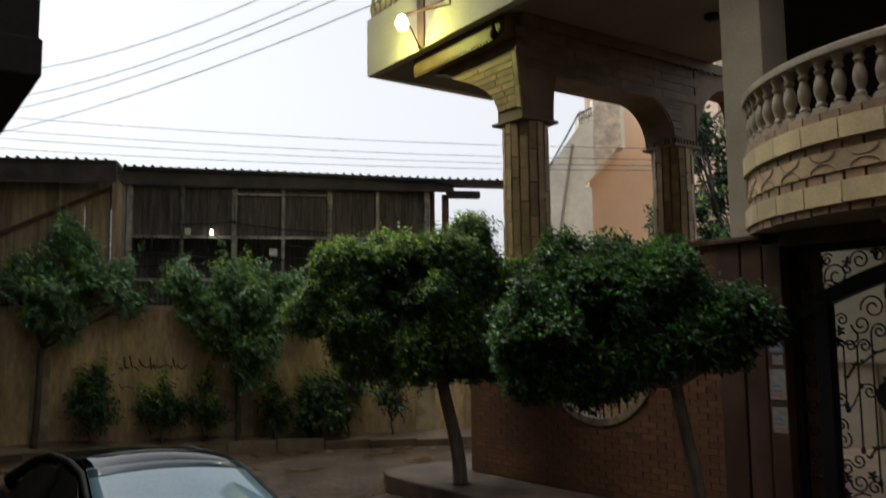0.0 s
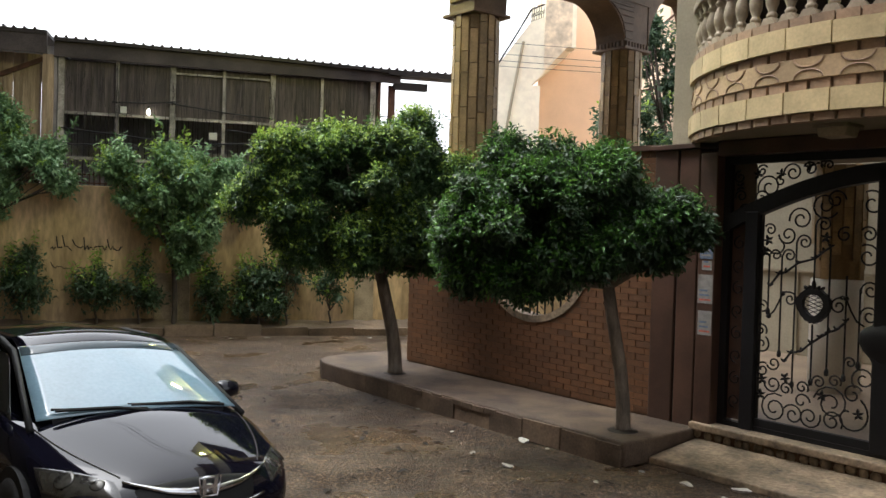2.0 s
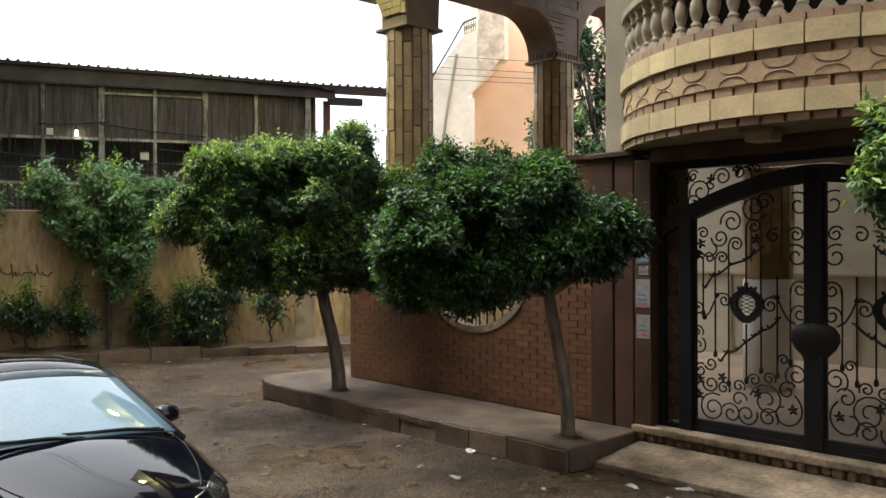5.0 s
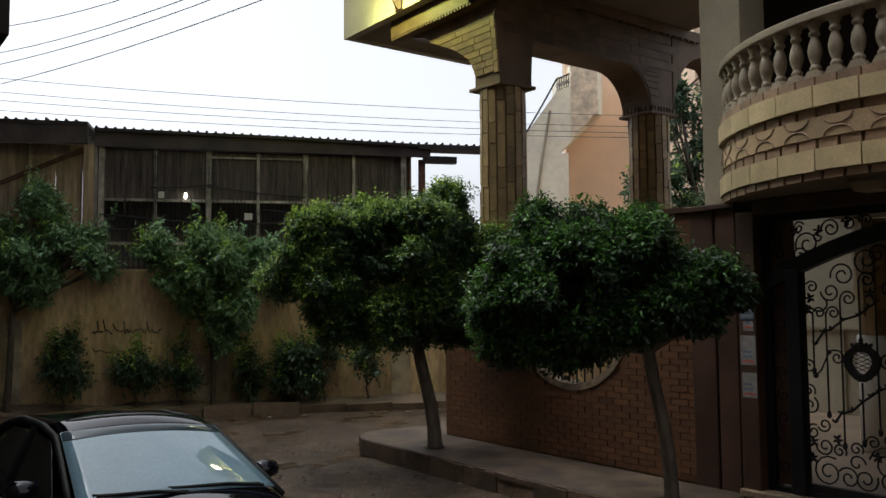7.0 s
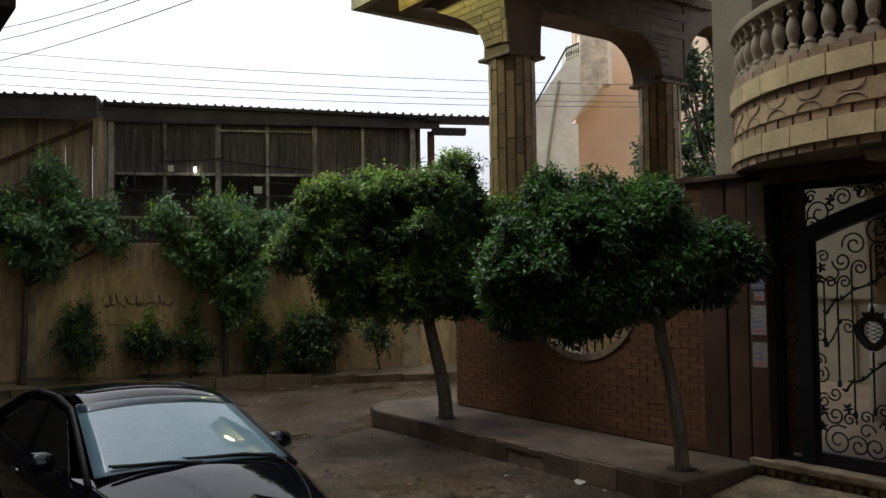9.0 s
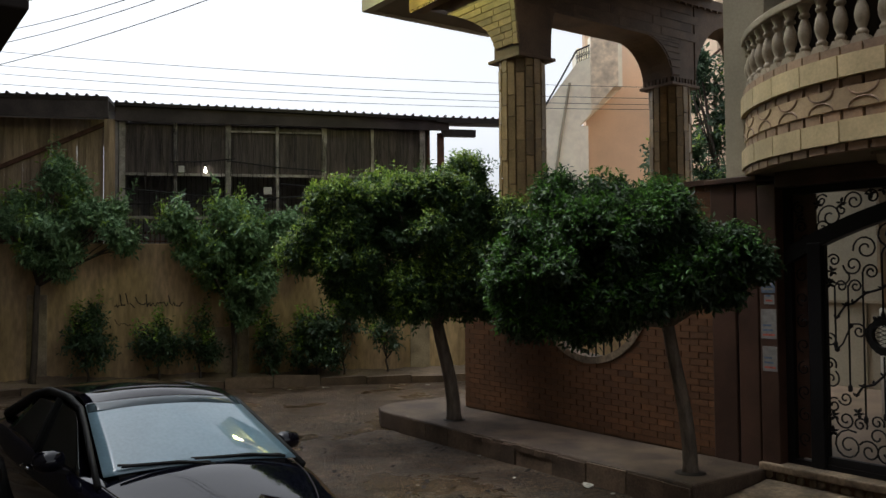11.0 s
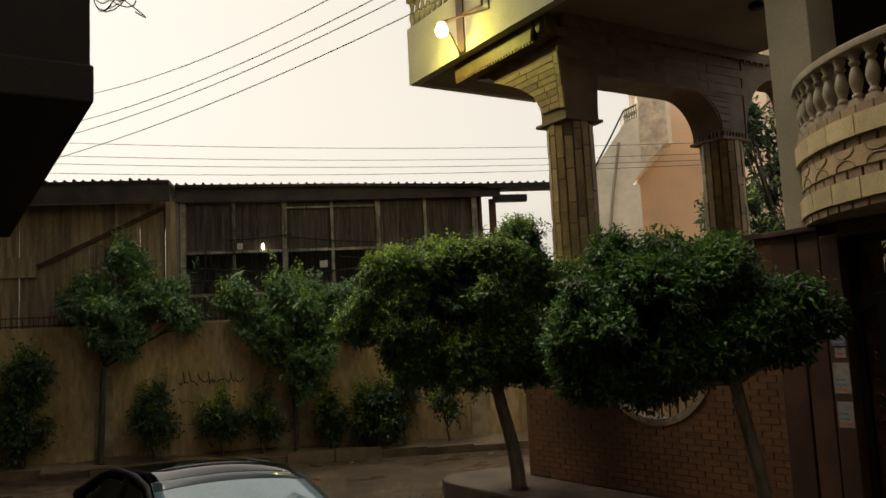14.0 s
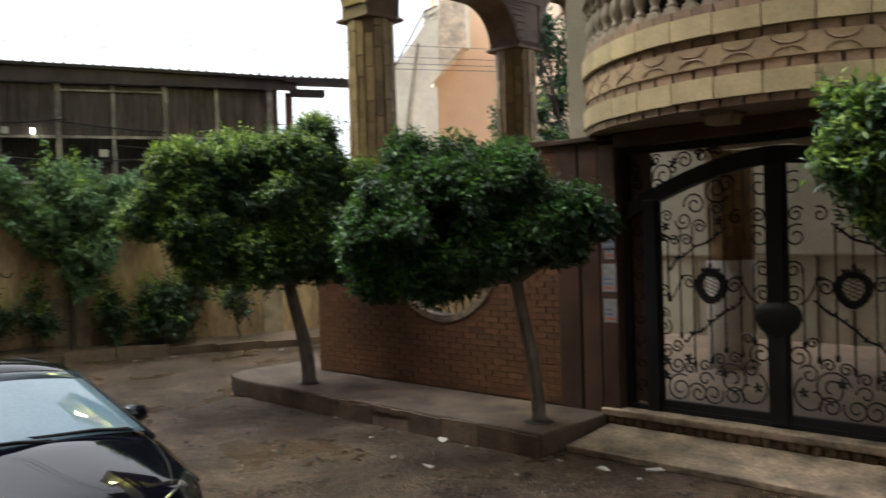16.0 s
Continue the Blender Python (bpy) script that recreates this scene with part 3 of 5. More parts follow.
while zc < 6.43:
    h = 0.1 if zc < 6.3 else 0.085
    xl, xr = corbel_left(zc + h / 2) + 0.02, C1[0] + CH - 0.1
    cuts = [xl, xl + (xr - xl) * rng.uniform(0.35, 0.65), xr] if xr - xl > 0.35 else [xl, xr]
    for a0, a1 in zip(cuts, cuts[1:]):
        y0, y1 = corbel_front(zc), corbel_front(zc + h)
        b0, b1 = (corbel_left(zc) + 0.012, corbel_left(zc + h) + 0.012) if a0 == xl else (a0 + 0.006, a0 + 0.006)
        t = Geo().raw([(x, y - d, z) for d in (0.024, -0.02) for x, y, z in ((b0, y0, zc + 0.006), (a1 - 0.006, y0, zc + 0.006), (a1 - 0.006, y1, zc + h - 0.006), (b1, y1, zc + h - 0.006))],
                      [(0, 1, 2, 3), (7, 6, 5, 4), (0, 4, 5, 1), (1, 5, 6, 2), (2, 6, 7, 3), (3, 7, 4, 0)])
        part("corbel_tile", t, TILE, house)
    zc += h
for i in range(5):
    z0, z1 = 5.68 + i * 0.165, 5.835 + i * 0.165
    part("edge_tile", Geo().raw([(x, corbel_front(z) - d, z) for d in (0.03, -0.02) for x, z in ((C1[0] + CH - 0.09, z0), (C1[0] + CH, z0), (C1[0] + CH, z1), (C1[0] + CH - 0.09, z1))],
                                [(0, 1, 2, 3), (7, 6, 5, 4), (0, 4, 5, 1), (1, 5, 6, 2), (2, 6, 7, 3), (3, 7, 4, 0)]), TILE, house)
# side beams from column to column, with rounded corners
X0, X1 = C1[0] - CH, C1[0] + CH
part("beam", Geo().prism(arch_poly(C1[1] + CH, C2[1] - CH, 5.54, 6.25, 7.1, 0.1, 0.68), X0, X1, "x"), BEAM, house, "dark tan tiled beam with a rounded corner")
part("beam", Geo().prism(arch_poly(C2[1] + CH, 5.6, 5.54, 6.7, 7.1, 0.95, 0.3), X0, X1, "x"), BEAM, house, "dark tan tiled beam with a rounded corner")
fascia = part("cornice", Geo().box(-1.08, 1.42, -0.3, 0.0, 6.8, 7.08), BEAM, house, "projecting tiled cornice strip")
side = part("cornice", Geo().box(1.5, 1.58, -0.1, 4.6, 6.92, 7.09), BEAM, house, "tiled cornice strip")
dg = Geo().box(-0.02, 0.02, -0.012, 0.012, 0.06, 0.12).mesh("dentil", BEAM)
for i in range(33):
    part("dentil", dg, parent=fascia, at=pose(-1.05 + i * 0.076, -0.288, 6.7))
for i in range(27):
    part("dentil", dg, parent=side, at=pose(1.57, 0.0 + i * 0.17, 6.82, 0, 0, 90))
for j in range(4):
    for i in range(4):
        part("plank", Geo().box(1.502, 1.516, i * 1.0 - 0.2 * (j % 2) + 0.01, i * 1.0 + 0.98 - 0.2 * (j % 2), 6.3 + j * 0.15, 6.442 + j * 0.15), BEAM, house)
# tiles on the flared corner beside the rear column
for j in range(7):
    t0, t1 = j * math.pi / 14 + 0.02, (j + 1) * math.pi / 14 - 0.02
    by, bz = C2[1] - CH, 5.66
    inner = [(by - 0.66 * (1 - math.cos(t)), bz + 0.6 * math.sin(t)) for t in (t0, t1)]
    part("corner_tile", Geo().prism(inner + [(by + 0.2, inner[1][1]), (by + 0.2, inner[0][1])], X1, X1 + 0.016, "x"), BEAM, house)
# inner yard column seen through the gate: white dado, tiled above
c3 = thing("yard_column", HOUSE, "yard column with a white dado and tan tiles above", "column", kind="structure")
tiled_column(5.2, 3.4, 1.82, 3.36, 0.32, c3)
part("dado", Geo().lathe([(0.335, 0.3), (0.335, 1.81), (0.32, 1.83)], 32, (5.2, 3.4, 0.0)), DADO, c3, "round white plastered lower half", smooth=True)

# ---- curved balcony over the gate ----
BC, BR = (7.1, 1.49), 2.43
balcony = thing("balcony", HOUSE, "curved balcony of cream stone courses with a white balustrade", "balcony", kind="structure")
A0, A1 = 180 + 34, 360 - 34
part("core", Geo().arc(BC, A0 - 6, A1 + 6, BR - 0.3, BR - 0.05, 3.37, 4.285, 40), REDSTONE, balcony)
fl = [(BC[0] + (BR - 0.02) * math.cos(radians(A0 - 6 + k * (A1 - A0 + 12) / 40)), BC[1] + (BR - 0.02) * math.sin(radians(A0 - 6 + k * (A1 - A0 + 12) / 40))) for k in range(41)]
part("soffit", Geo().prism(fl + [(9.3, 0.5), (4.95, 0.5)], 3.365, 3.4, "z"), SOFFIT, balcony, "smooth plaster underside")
part("band", Geo().arc(BC, A0 - 4, A1 + 4, BR - 0.06, BR + 0.015, 3.731, 3.918, 48), BAND, balcony, "carved band with scallops")


def course(name, z0, z1, out, step, gap, mat, shift=0.0):
    n = int((A1 - A0 + 8) / step)
    geo = Geo().arc((0, 0), gap / 2, step - gap / 2, BR - 0.08, BR + out, z0, z1, 3)
    me = geo.mesh(name, mat)
    for i in range(n):
        part(name, me, parent=balcony, at=pose(BC[0], BC[1], rng.normal(0, 0.0015), 0, 0, A0 - 4 + shift + i * step))


JOINT, PITCH = 232.9 - 2 * 9.9, 9.9
SH = JOINT - (A0 - 4)
course("stone_block", 4.008, 4.2, 0.045, PITCH, 0.3, CREAM, SH)
course("stone_block", 3.437, 3.63, 0.045, PITCH, 0.3, CREAM, SH)
course("dentil", 3.922, 4.003, 0.0, PITCH / 2, 0.8, REDSTONE, SH)
course("dentil", 3.634, 3.727, 0.0, PITCH / 2, 0.8, REDSTONE, SH)
course("dentil", 3.362, 3.433, 0.015, PITCH / 2, 0.8, REDSTONE, SH + 1.2)
course("half_brick", 4.205, 4.284, 0.02, PITCH / 2, 0.4, REDSTONE, SH + 0.3)
for i in range(10):
    for zc, sgn in ((3.735, 1), (3.914, -1)):
        pts = []
        for k in range(11):
            t = k * math.pi / 10
            a = radians(JOINT + (i + 0.5) * PITCH + 3.2 * math.cos(t))
            r = BR + 0.016
            pts.append((BC[0] + r * math.cos(a), BC[1] + r * math.sin(a), zc + sgn * 0.078 * math.sin(t)))
        part("scallop", Geo().tube(pts, 0.009, 5), REDSTONE, balcony)
# balustrade
bal = Geo().lathe([(0.05, 0.0), (0.05, 0.06), (0.036, 0.075), (0.05, 0.1), (0.053, 0.12), (0.04, 0.135), (0.034, 0.15), (0.056, 0.21), (0.064, 0.27), (0.054, 0.33), (0.034, 0.385), (0.03, 0.4), (0.05, 0.415), (0.05, 0.44), (0.036, 0.455), (0.062, 0.52), (0.07, 0.545)], 14).mesh("baluster", BALUST, True)
foot = Geo().prism([(-0.098, 0.0), (0.098, 0.0), (0.075, 0.04), (0.045, 0.085), (-0.045, 0.085), (-0.075, 0.04)], -0.06, 0.06, "x").mesh("foot", BALUST)
for i in range(24):
    a = JOINT - 0.8 + i * PITCH / 2
    q = radians(a)
    m = pose(BC[0] + (BR - 0.06) * math.cos(q), BC[1] + (BR - 0.06) * math.sin(q), 4.265, 0, 0, a)
    part("baluster", bal, parent=balcony, at=m)
    part("foot", foot, parent=balcony, at=m)
part("handrail", Geo().arc(BC, A0 - 5, A1 + 5, BR - 0.15, BR + 0.03, 4.8, 4.885, 48), BALUST, balcony, "pale plastered handrail", bevel=0.015)
lampb = thing("ceiling_light", HOUSE, "square pale lamp housing under the curved balcony", "ceiling light")
part("plate", Geo().box(6.93, 7.25, -0.72, -0.42, 3.335, 3.36), SOFFIT, lampb)
part("housing", Geo().prism([(6.97, 3.25), (7.21, 3.25), (7.23, 3.337), (6.95, 3.337)], -0.69, -0.45, "y"), BALUST, lampb, "tapered pale housing", bevel=0.01)
for x, y in ((2.87, 0.12), (3.04, 2.39)):
    solid("ceiling_light", Geo().lathe([(0.1, 0.0), (0.12, 0.04), (0.1, 0.08)], 14, (x, y, 7.02)), BLACKP, HOUSE, "small dark round ceiling lamp under the slab", "ceiling light", smooth=True)

# ---- iron gate ----
gate = thing("gate", HOUSE, "black wrought iron double gate with scrolls and heart shields", "gate")
GY = 0.08


def arch_z(x):
    return 2.985 - 0.53 * (abs(x - 7.29) / 1.73) ** 1.7


fr = Geo()
fr.box(5.58, 5.66, GY - 0.04, GY + 0.04, 0.33, 3.2)
fr.box(8.92, 9.0, GY - 0.04, GY + 0.04, 0.33, 3.2)
fr.box(5.58, 9.0, GY - 0.04, GY + 0.04, 3.12, 3.2)
fr.box(5.58, 9.0, GY - 0.04, GY + 0.04, 0.33, 0.38)
part("frame", fr, IRON, gate)
for x in (5.93, 8.65):
    part("post", Geo().box(x - 0.075, x + 0.075, GY - 0.07, GY + 0.07, 0.33, arch_z(x) - 0.02), IRON, gate, bevel=0.01)
a = Geo()
xs = [5.6 + i * (3.38 / 40) for i in range(41)]
a.v = [(x, y, arch_z(x) + dz) for x in xs for y, dz in ((GY - 0.06, -0.085), (GY + 0.06, -0.085), (GY + 0.06, 0.085), (GY - 0.06, 0.085))]
a.f = [(4 * i + k, 4 * i + (k + 1) % 4, 4 * i + 4 + (k + 1) % 4, 4 * i + 4 + k) for i in range(40) for k in range(4)] + [(3, 2, 1, 0), (160, 161, 162, 163)]
part("arched_bar", a, IRON, gate, "heavy black arched top bar")


def scroll(cx, cz, r, a0, turns, sgn=1, k=16):
    pts = []
    for i in range(k + 1):
        t = i / k
        q = radians(a0) + sgn * t * turns * math.tau
        rr = r * (1 - 0.78 * t)
        pts.append((cx + rr * math.cos(q), GY, cz + rr * math.sin(q)))
    return pts


def leaf_piece(x, z, q, s=0.045):
    c, n = math.cos(q), math.sin(q)
    p = [(x, z), (x + s * c - 0.4 * s * n, z + s * n + 0.4 * s * c), (x + 1.9 * s * c, z + 1.9 * s * n), (x + s * c + 0.4 * s * n, z + s * n - 0.4 * s * c)]
    return p


def gate_leaf(x0, x1, flip):
    leaf = part("leaf", Geo().box(x0, x1, GY - 0.03, GY + 0.03, 0.38, 0.46), IRON, gate, "gate leaf with scrollwork")
    w = x1 - x0
    xa = lambda u: x0 + u * w if not flip else x1 - u * w
    fz = Geo()
    for u in (0.0, 1.0):
        fz.box(xa(u) - 0.018, xa(u) + 0.018, GY - 0.02, GY + 0.02, 0.4, arch_z(xa(u)))
    part("stile", fz, IRON, leaf)
    tops = ((0.09, 1.55, 2.18), (0.205, 1.13, 2.18), (0.33, 0.84, 2.31), (0.49, 0.89, 1.5), (0.49, 1.86, 2.49), (0.62, 1.01, 2.27), (0.76, 0.98, 2.0), (0.87, 1.12, 1.88))
    for u, zb, zt in tops:
        part("rod", Geo().tube([(xa(u), GY, zb), (xa(u), GY, zt)], 0.0095), IRON, leaf)
        part("collar", Geo().lathe([(0.012, 0.0), (0.022, 0.015), (0.022, 0.05), (0.012, 0.07)], 8, (xa(u), GY, zb)), IRON, leaf)

    def scrolls(rows):
        for u, z, r, a0, tn, sg in rows:
            sg2, q = (-sg, 180 - a0) if flip else (sg, a0)
            part("scroll", Geo().tube(scroll(xa(u), z, r, q, tn, sg2, 20), 0.0095, 5), IRON, leaf)

    # under the arch
    scrolls(((0.36, 2.54, 0.128, 190, 1.5, -1), (0.25, 2.38, 0.1, 180, 1.4, 1), (0.56, 2.68, 0.146, 330, 1.5, -1), (0.09, 2.43, 0.066, 150, 1.3, -1), (0.65, 2.73, 0.1, 0, 1.3, 1), (0.94, 2.69, 0.13, 120, 1.2, -1),
             (0.92, 2.4, 0.08, 150, 1.4, -1), (0.92, 2.19, 0.12, 120, 1.3, -1), (0.15, 2.17, 0.06, 170, 1.4, -1), (0.27, 2.17, 0.07, 180, 1.4, -1), (0.4, 2.31, 0.08, 180, 1.5, -1), (0.56, 2.49, 0.08, 180, 1.5, -1), (0.17, 2.29, 0.137, 200, 0.55, 1), (0.73, 2.39, 0.08, 60, 1.2, 1)))
    # at mid height, both sides of the heart
    scrolls(((0.29, 1.73, 0.074, 110, 1.4, -1), (0.7, 1.7, 0.084, 60, 1.4, 1), (0.95, 1.87, 0.094, 200, 1.5, -1), (0.95, 1.63, 0.094, 180, 1.4, -1), (0.04, 1.63, 0.069, 90, 1.2, -1), (0.03, 1.39, 0.074, 330, 1.3, 1),
             (0.04, 1.24, 0.094, 60, 1.3, -1), (0.06, 0.98, 0.08, 60, 1.4, 1), (0.16, 1.06, 0.074, 200, 1.3, 1), (0.16, 0.85, 0.094, 180, 1.4, 1), (0.28, 0.82, 0.074, 330, 1.4, 1)))
    # at the foot
    scrolls(((0.42, 0.86, 0.07, 330, 1.3, 1), (0.42, 0.72, 0.089, 0, 1.0, 1), (0.56, 0.94, 0.07, 190, 1.4, -1), (0.69, 0.97, 0.07, 330, 1.4, 1), (0.18, 0.6, 0.16, 60, 1.7, 1), (0.35, 0.57, 0.11, 150, 1.4, -1),
             (0.49, 0.58, 0.12, 20, 1.5, -1), (0.67, 0.75, 0.179, 170, 1.7, -1), (0.68, 0.58, 0.11, 330, 1.5, 1), (0.81, 1.17, 0.06, 200, 1.3, -1), (0.92, 1.03, 0.12, 230, 1.5, -1), (0.84, 0.87, 0.1, 30, 1.2, 1), (0.82, 0.66, 0.2, 60, 0.9, -1)))
    # links, and running vines with leaves
    for pts in (((0.1, 1.54), (0.15, 1.6), (0.19, 1.7), (0.22, 1.78), (0.24, 1.8), (0.29, 1.8)), ((0.7, 1.78), (0.73, 1.8), (0.76, 1.78), (0.8, 1.67), (0.85, 1.57), (0.91, 1.53))):
        part("link", Geo().tube([(xa(u), GY, z) for u, z in pts], 0.0095, 5), IRON, leaf)
    for pts in (((0.25, 1.09), (0.31, 1.19), (0.4, 1.22), (0.48, 1.31), (0.56, 1.38), (0.63, 1.44), (0.69, 1.47), (0.77, 1.56)), ((0.1, 1.85), (0.18, 1.98), (0.24, 2.0), (0.35, 2.1), (0.49, 2.15), (0.56, 2.22), (0.62, 2.27))):
        path = [(xa(u), GY, z) for u, z in pts]
        part("vine", Geo().tube(path, 0.013, 5), IRON, leaf)
        lv = Geo()
        for i, p in enumerate(path):
            for turn in (0.6, 2.2):
                lv.prism(leaf_piece(p[0], p[2], turn + 0.5 * (i % 3), 0.024), GY - 0.012, GY + 0.012, "y")
        part("vine_leaves", lv, IRON, leaf)
    for u, z in ((0.06, 0.88), (0.05, 0.72), (0.27, 0.93), (0.59, 0.81), (0.89, 0.69), (0.07, 2.32), (0.05, 2.2), (0.58, 2.36)):
        lv = Geo()
        for k in range(5):
            lv.prism(leaf_piece(xa(u), z, k * math.tau / 5 + u * 9, 0.03), GY - 0.014, GY + 0.014, "y")
        part("flower", lv, IRON, leaf)
    for u, z in ((0.22, 1.78), (0.1, 1.54), (0.76, 1.78)):
        part("knob", Geo().lathe([(0.0, -0.028), (0.022, -0.016), (0.028, 0.0), (0.022, 0.016), (0.0, 0.028)], 8, (xa(u), GY, z)), IRON, leaf, smooth=True)
    # shield: a broad band round a rounded heart, crowned, with mesh inside
    hx, hz = xa(0.495), 1.705
    prof = []
    for k in range(36):
        t = k * math.tau / 36
        c, n = math.sin(t), math.cos(t)
        prof.append((c * (0.145 if n > -0.2 else 0.145 * (1 + 0.28 * (n + 0.2))), 0.125 * n if n > 0 else 0.165 * n))
    band = Geo()
    for k, (px, pz) in enumerate(prof):
        o = 1.16 + 0.05 * (k % 2)
        band.v += [(hx + px * 0.74, GY - 0.03, hz + pz * 0.74), (hx + px * o, GY - 0.03, hz + pz * o), (hx + px * o, GY + 0.03, hz + pz * o), (hx + px * 0.74, GY + 0.03, hz + pz * 0.74)]
    band.f = [(4 * k + i, 4 * k + (i + 1) % 4, 4 * ((k + 1) % 36) + (i + 1) % 4, 4 * ((k + 1) % 36) + i) for k in range(36) for i in range(4)]
    part("heart", band, IRON, leaf, "heart shaped iron shield with a scalloped band")
    crown = Geo()
    for k in range(-2, 3):
        crown.prism(leaf_piece(hx + k * 0.035, hz + 0.125, math.pi / 2 - 0.25 * k, 0.03), GY - 0.025, GY + 0.025, "y")
    part("crest", crown, IRON, leaf)
    ms = Geo()
    for k in range(-5, 6):
        for sl in (-1, 1):
            z0 = hz + k * 0.04
            half = 0.107 * math.sqrt(max(0.05, 1 - ((z0 - hz) / (0.095 if z0 > hz else 0.125)) ** 2)) if -0.12 < z0 - hz < 0.09 else 0
            if half:
                ms.bar((hx - half, GY, z0 - sl * half * 0.4), (hx + half, GY, z0 + sl * half * 0.4), 0.006)
    part("mesh_grille", ms, IRON, leaf)
    return leaf


gate_leaf(6.0, 7.2, False)
gate_leaf(7.38, 8.58, True)
part("meeting_bar", Geo().box(7.2, 7.38, GY - 0.06, GY + 0.06, 0.36, 3.02), IRON, gate, "broad black meeting bar", bevel=0.01)
part("lock_plate", Geo().lathe([(0.0, -0.3), (0.09, -0.24), (0.13, -0.16), (0.2, -0.09), (0.24, -0.01), (0.235, 0.06), (0.19, 0.12), (0.12, 0.15), (0.1, 0.2), (0.0, 0.24)], 20, (0, 0, 0)), IRON, gate, "rounded black lock plate", smooth=True,
     at=Matrix.Translation((7.29, GY - 0.02, 1.4)) @ Matrix.Diagonal((1, 0.35, 1, 1)))
for x0, x1 in ((5.68, 5.84), (8.74, 8.9)):
    part("side_panel", Geo().box(x0 - 0.08, x1 + 0.07, GY + 0.025, GY + 0.045, 0.4, 3.18), GRANITE, gate, "dark brown backing panel")
    for j in range(8):
        part("scroll", Geo().tube(scroll((x0 + x1) / 2, 0.6 + j * 0.24, 0.075, 90 if j % 2 else -90, 1.2, 1 if j % 2 else -1), 0.008, 5), IRON, gate)
for side_ in (1, -1):
    for x, z, r, a0, tn, sg in ((6.08, 2.87, 0.135, 200, 1.4, -1), (6.33, 3.01, 0.1, 180, 1.5, -1), (6.51, 3.04, 0.075, 160, 1.3, -1), (6.7, 3.07, 0.05, 200, 1.3, -1), (5.99, 2.76, 0.085, 330, 1.4, 1), (5.99, 3.04, 0.067, 30, 1.3, 1),
                                (5.74, 2.98, 0.07, 90, 1.3, 1), (5.76, 2.78, 0.07, 200, 1.3, -1), (5.8, 2.64, 0.06, 30, 1.3, 1), (6.2, 2.93, 0.06, 60, 1.2, 1)):
        xs_, q, sg2 = (x, a0, sg) if side_ > 0 else (14.58 - x, 180 - a0, -sg)
        part("scroll", Geo().tube(scroll(xs_, z, r, q, tn, sg2, 20), 0.0095, 5), IRON, gate)
    for x, z in ((6.2, 3.0), (6.5, 3.07), (5.95, 3.0), (5.75, 2.88), (6.62, 3.1)):
        lv = Geo()
        for k in range(4):
            lv.prism(leaf_piece(x if side_ > 0 else 14.58 - x, z, k * 1.5 + x, 0.03), GY - 0.012, GY + 0.012, "y")
        part("flower", lv, IRON, gate)

# notices on the pier
for x0, x1, z0, z1, mt, lb in ((5.4, 5.56, 2.1, 2.27, PAPERB, "blue printed notice"), (5.43, 5.55, 1.98, 2.08, PAPER, "small white notice"), (5.39, 5.57, 1.62, 1.93, PAPER, "white printed notice"), (5.4, 5.57, 1.28, 1.54, PAPER, "white notice with red print")):
    no = thing("notice", HOUSE, lb + " pasted on the granite pier", "notice", "notices")
    part("sheet", Geo().box(x0, x1, -0.104, -0.1, z0, z1), mt, no)
    for k in range(3):
        part("print_bar", Geo().box(x0 + 0.02, x1 - 0.02 - 0.02 * k, -0.106, -0.104, z0 + 0.03 + k * 0.05, z0 + 0.05 + k * 0.05), (PAPERR, PAPERB, PAPERB)[k] if mt is PAPER else PAPER, no)


# ---- far ochre wall and the shed behind it ----
solid("wall_far", Geo().box(-40, 14, 0.0, 0.25, 0.0, 3.08), YWALL, WALL, "stained ochre plaster boundary wall with graffiti", "wall", kind="structure", bevel=0.02)
for s0, s1, z1 in ((-4.85, -4.45, 2.0), (-1.05, -0.3, 1.25), (3.3, 3.75, 1.25), (-13.3, -12.9, 2.0)):
    solid("trim", Geo().box(s0, s1, -0.03, 0.0, 0.15, z1), WHITEWASH, WALL, "worn whitewashed patch on the ochre wall", "trim", kind="structure", bevel=0.01)
fence = thing("fence", WALL, "rusty iron spikes along the top of the ochre wall", "fence")
sp = Geo().tube([(0, 0, 0), (0, 0, 0.27), (0, 0, 0.33)], [0.009, 0.009, 0.002], 5).mesh("spike", RUST)
for i in range(120):
    part("spike", sp, parent=fence, at=pose(-9 + i * 0.11, 0.12, 3.05, rng.normal(0, 2), rng.normal(0, 2), 0))
part("rail", Geo().box(-9.1, 4.2, 0.105, 0.135, 3.3, 3.325), RUST, fence)
part("rail", Geo().box(-9.1, 4.2, 0.105, 0.135, 3.12, 3.145), RUST, fence)

# graffiti strokes
graff = solid("graffiti", Geo(), INK, WALL, "black sprayed scrawl on the ochre wall", "graffiti", kind="stuff")
gg = Geo()
r2 = np.random.default_rng(3)
for row, (s0, s1, z, h) in enumerate(((-3.1, -1.85, 1.76, 0.22), (-3.1, -2.4, 1.34, 0.1))):
    s = s0
    while s < s1:
        w = r2.uniform(0.08, 0.2)
        q = [(s + w * t, -0.006, z + h * (r2.uniform(-0.3, 0.3) + (0.9 if (k == 0 and r2.random() < 0.4) else 0))) for k, t in enumerate((0, 0.3, 0.6, 0.9, 1.1))]
        gg.tube(q, 0.015 if row == 0 else 0.01, 4)
        s += w * 1.15
gg.tube([(-2.9, -0.006, 0.86), (-2.4, -0.006, 0.93)], 0.008, 4)
graff.data = gg.mesh("graffiti", INK)

shed = thing("shed", WALL, "dark open workshop shed with a sheet roof and wooden frames", "shed")
SY = 0.32
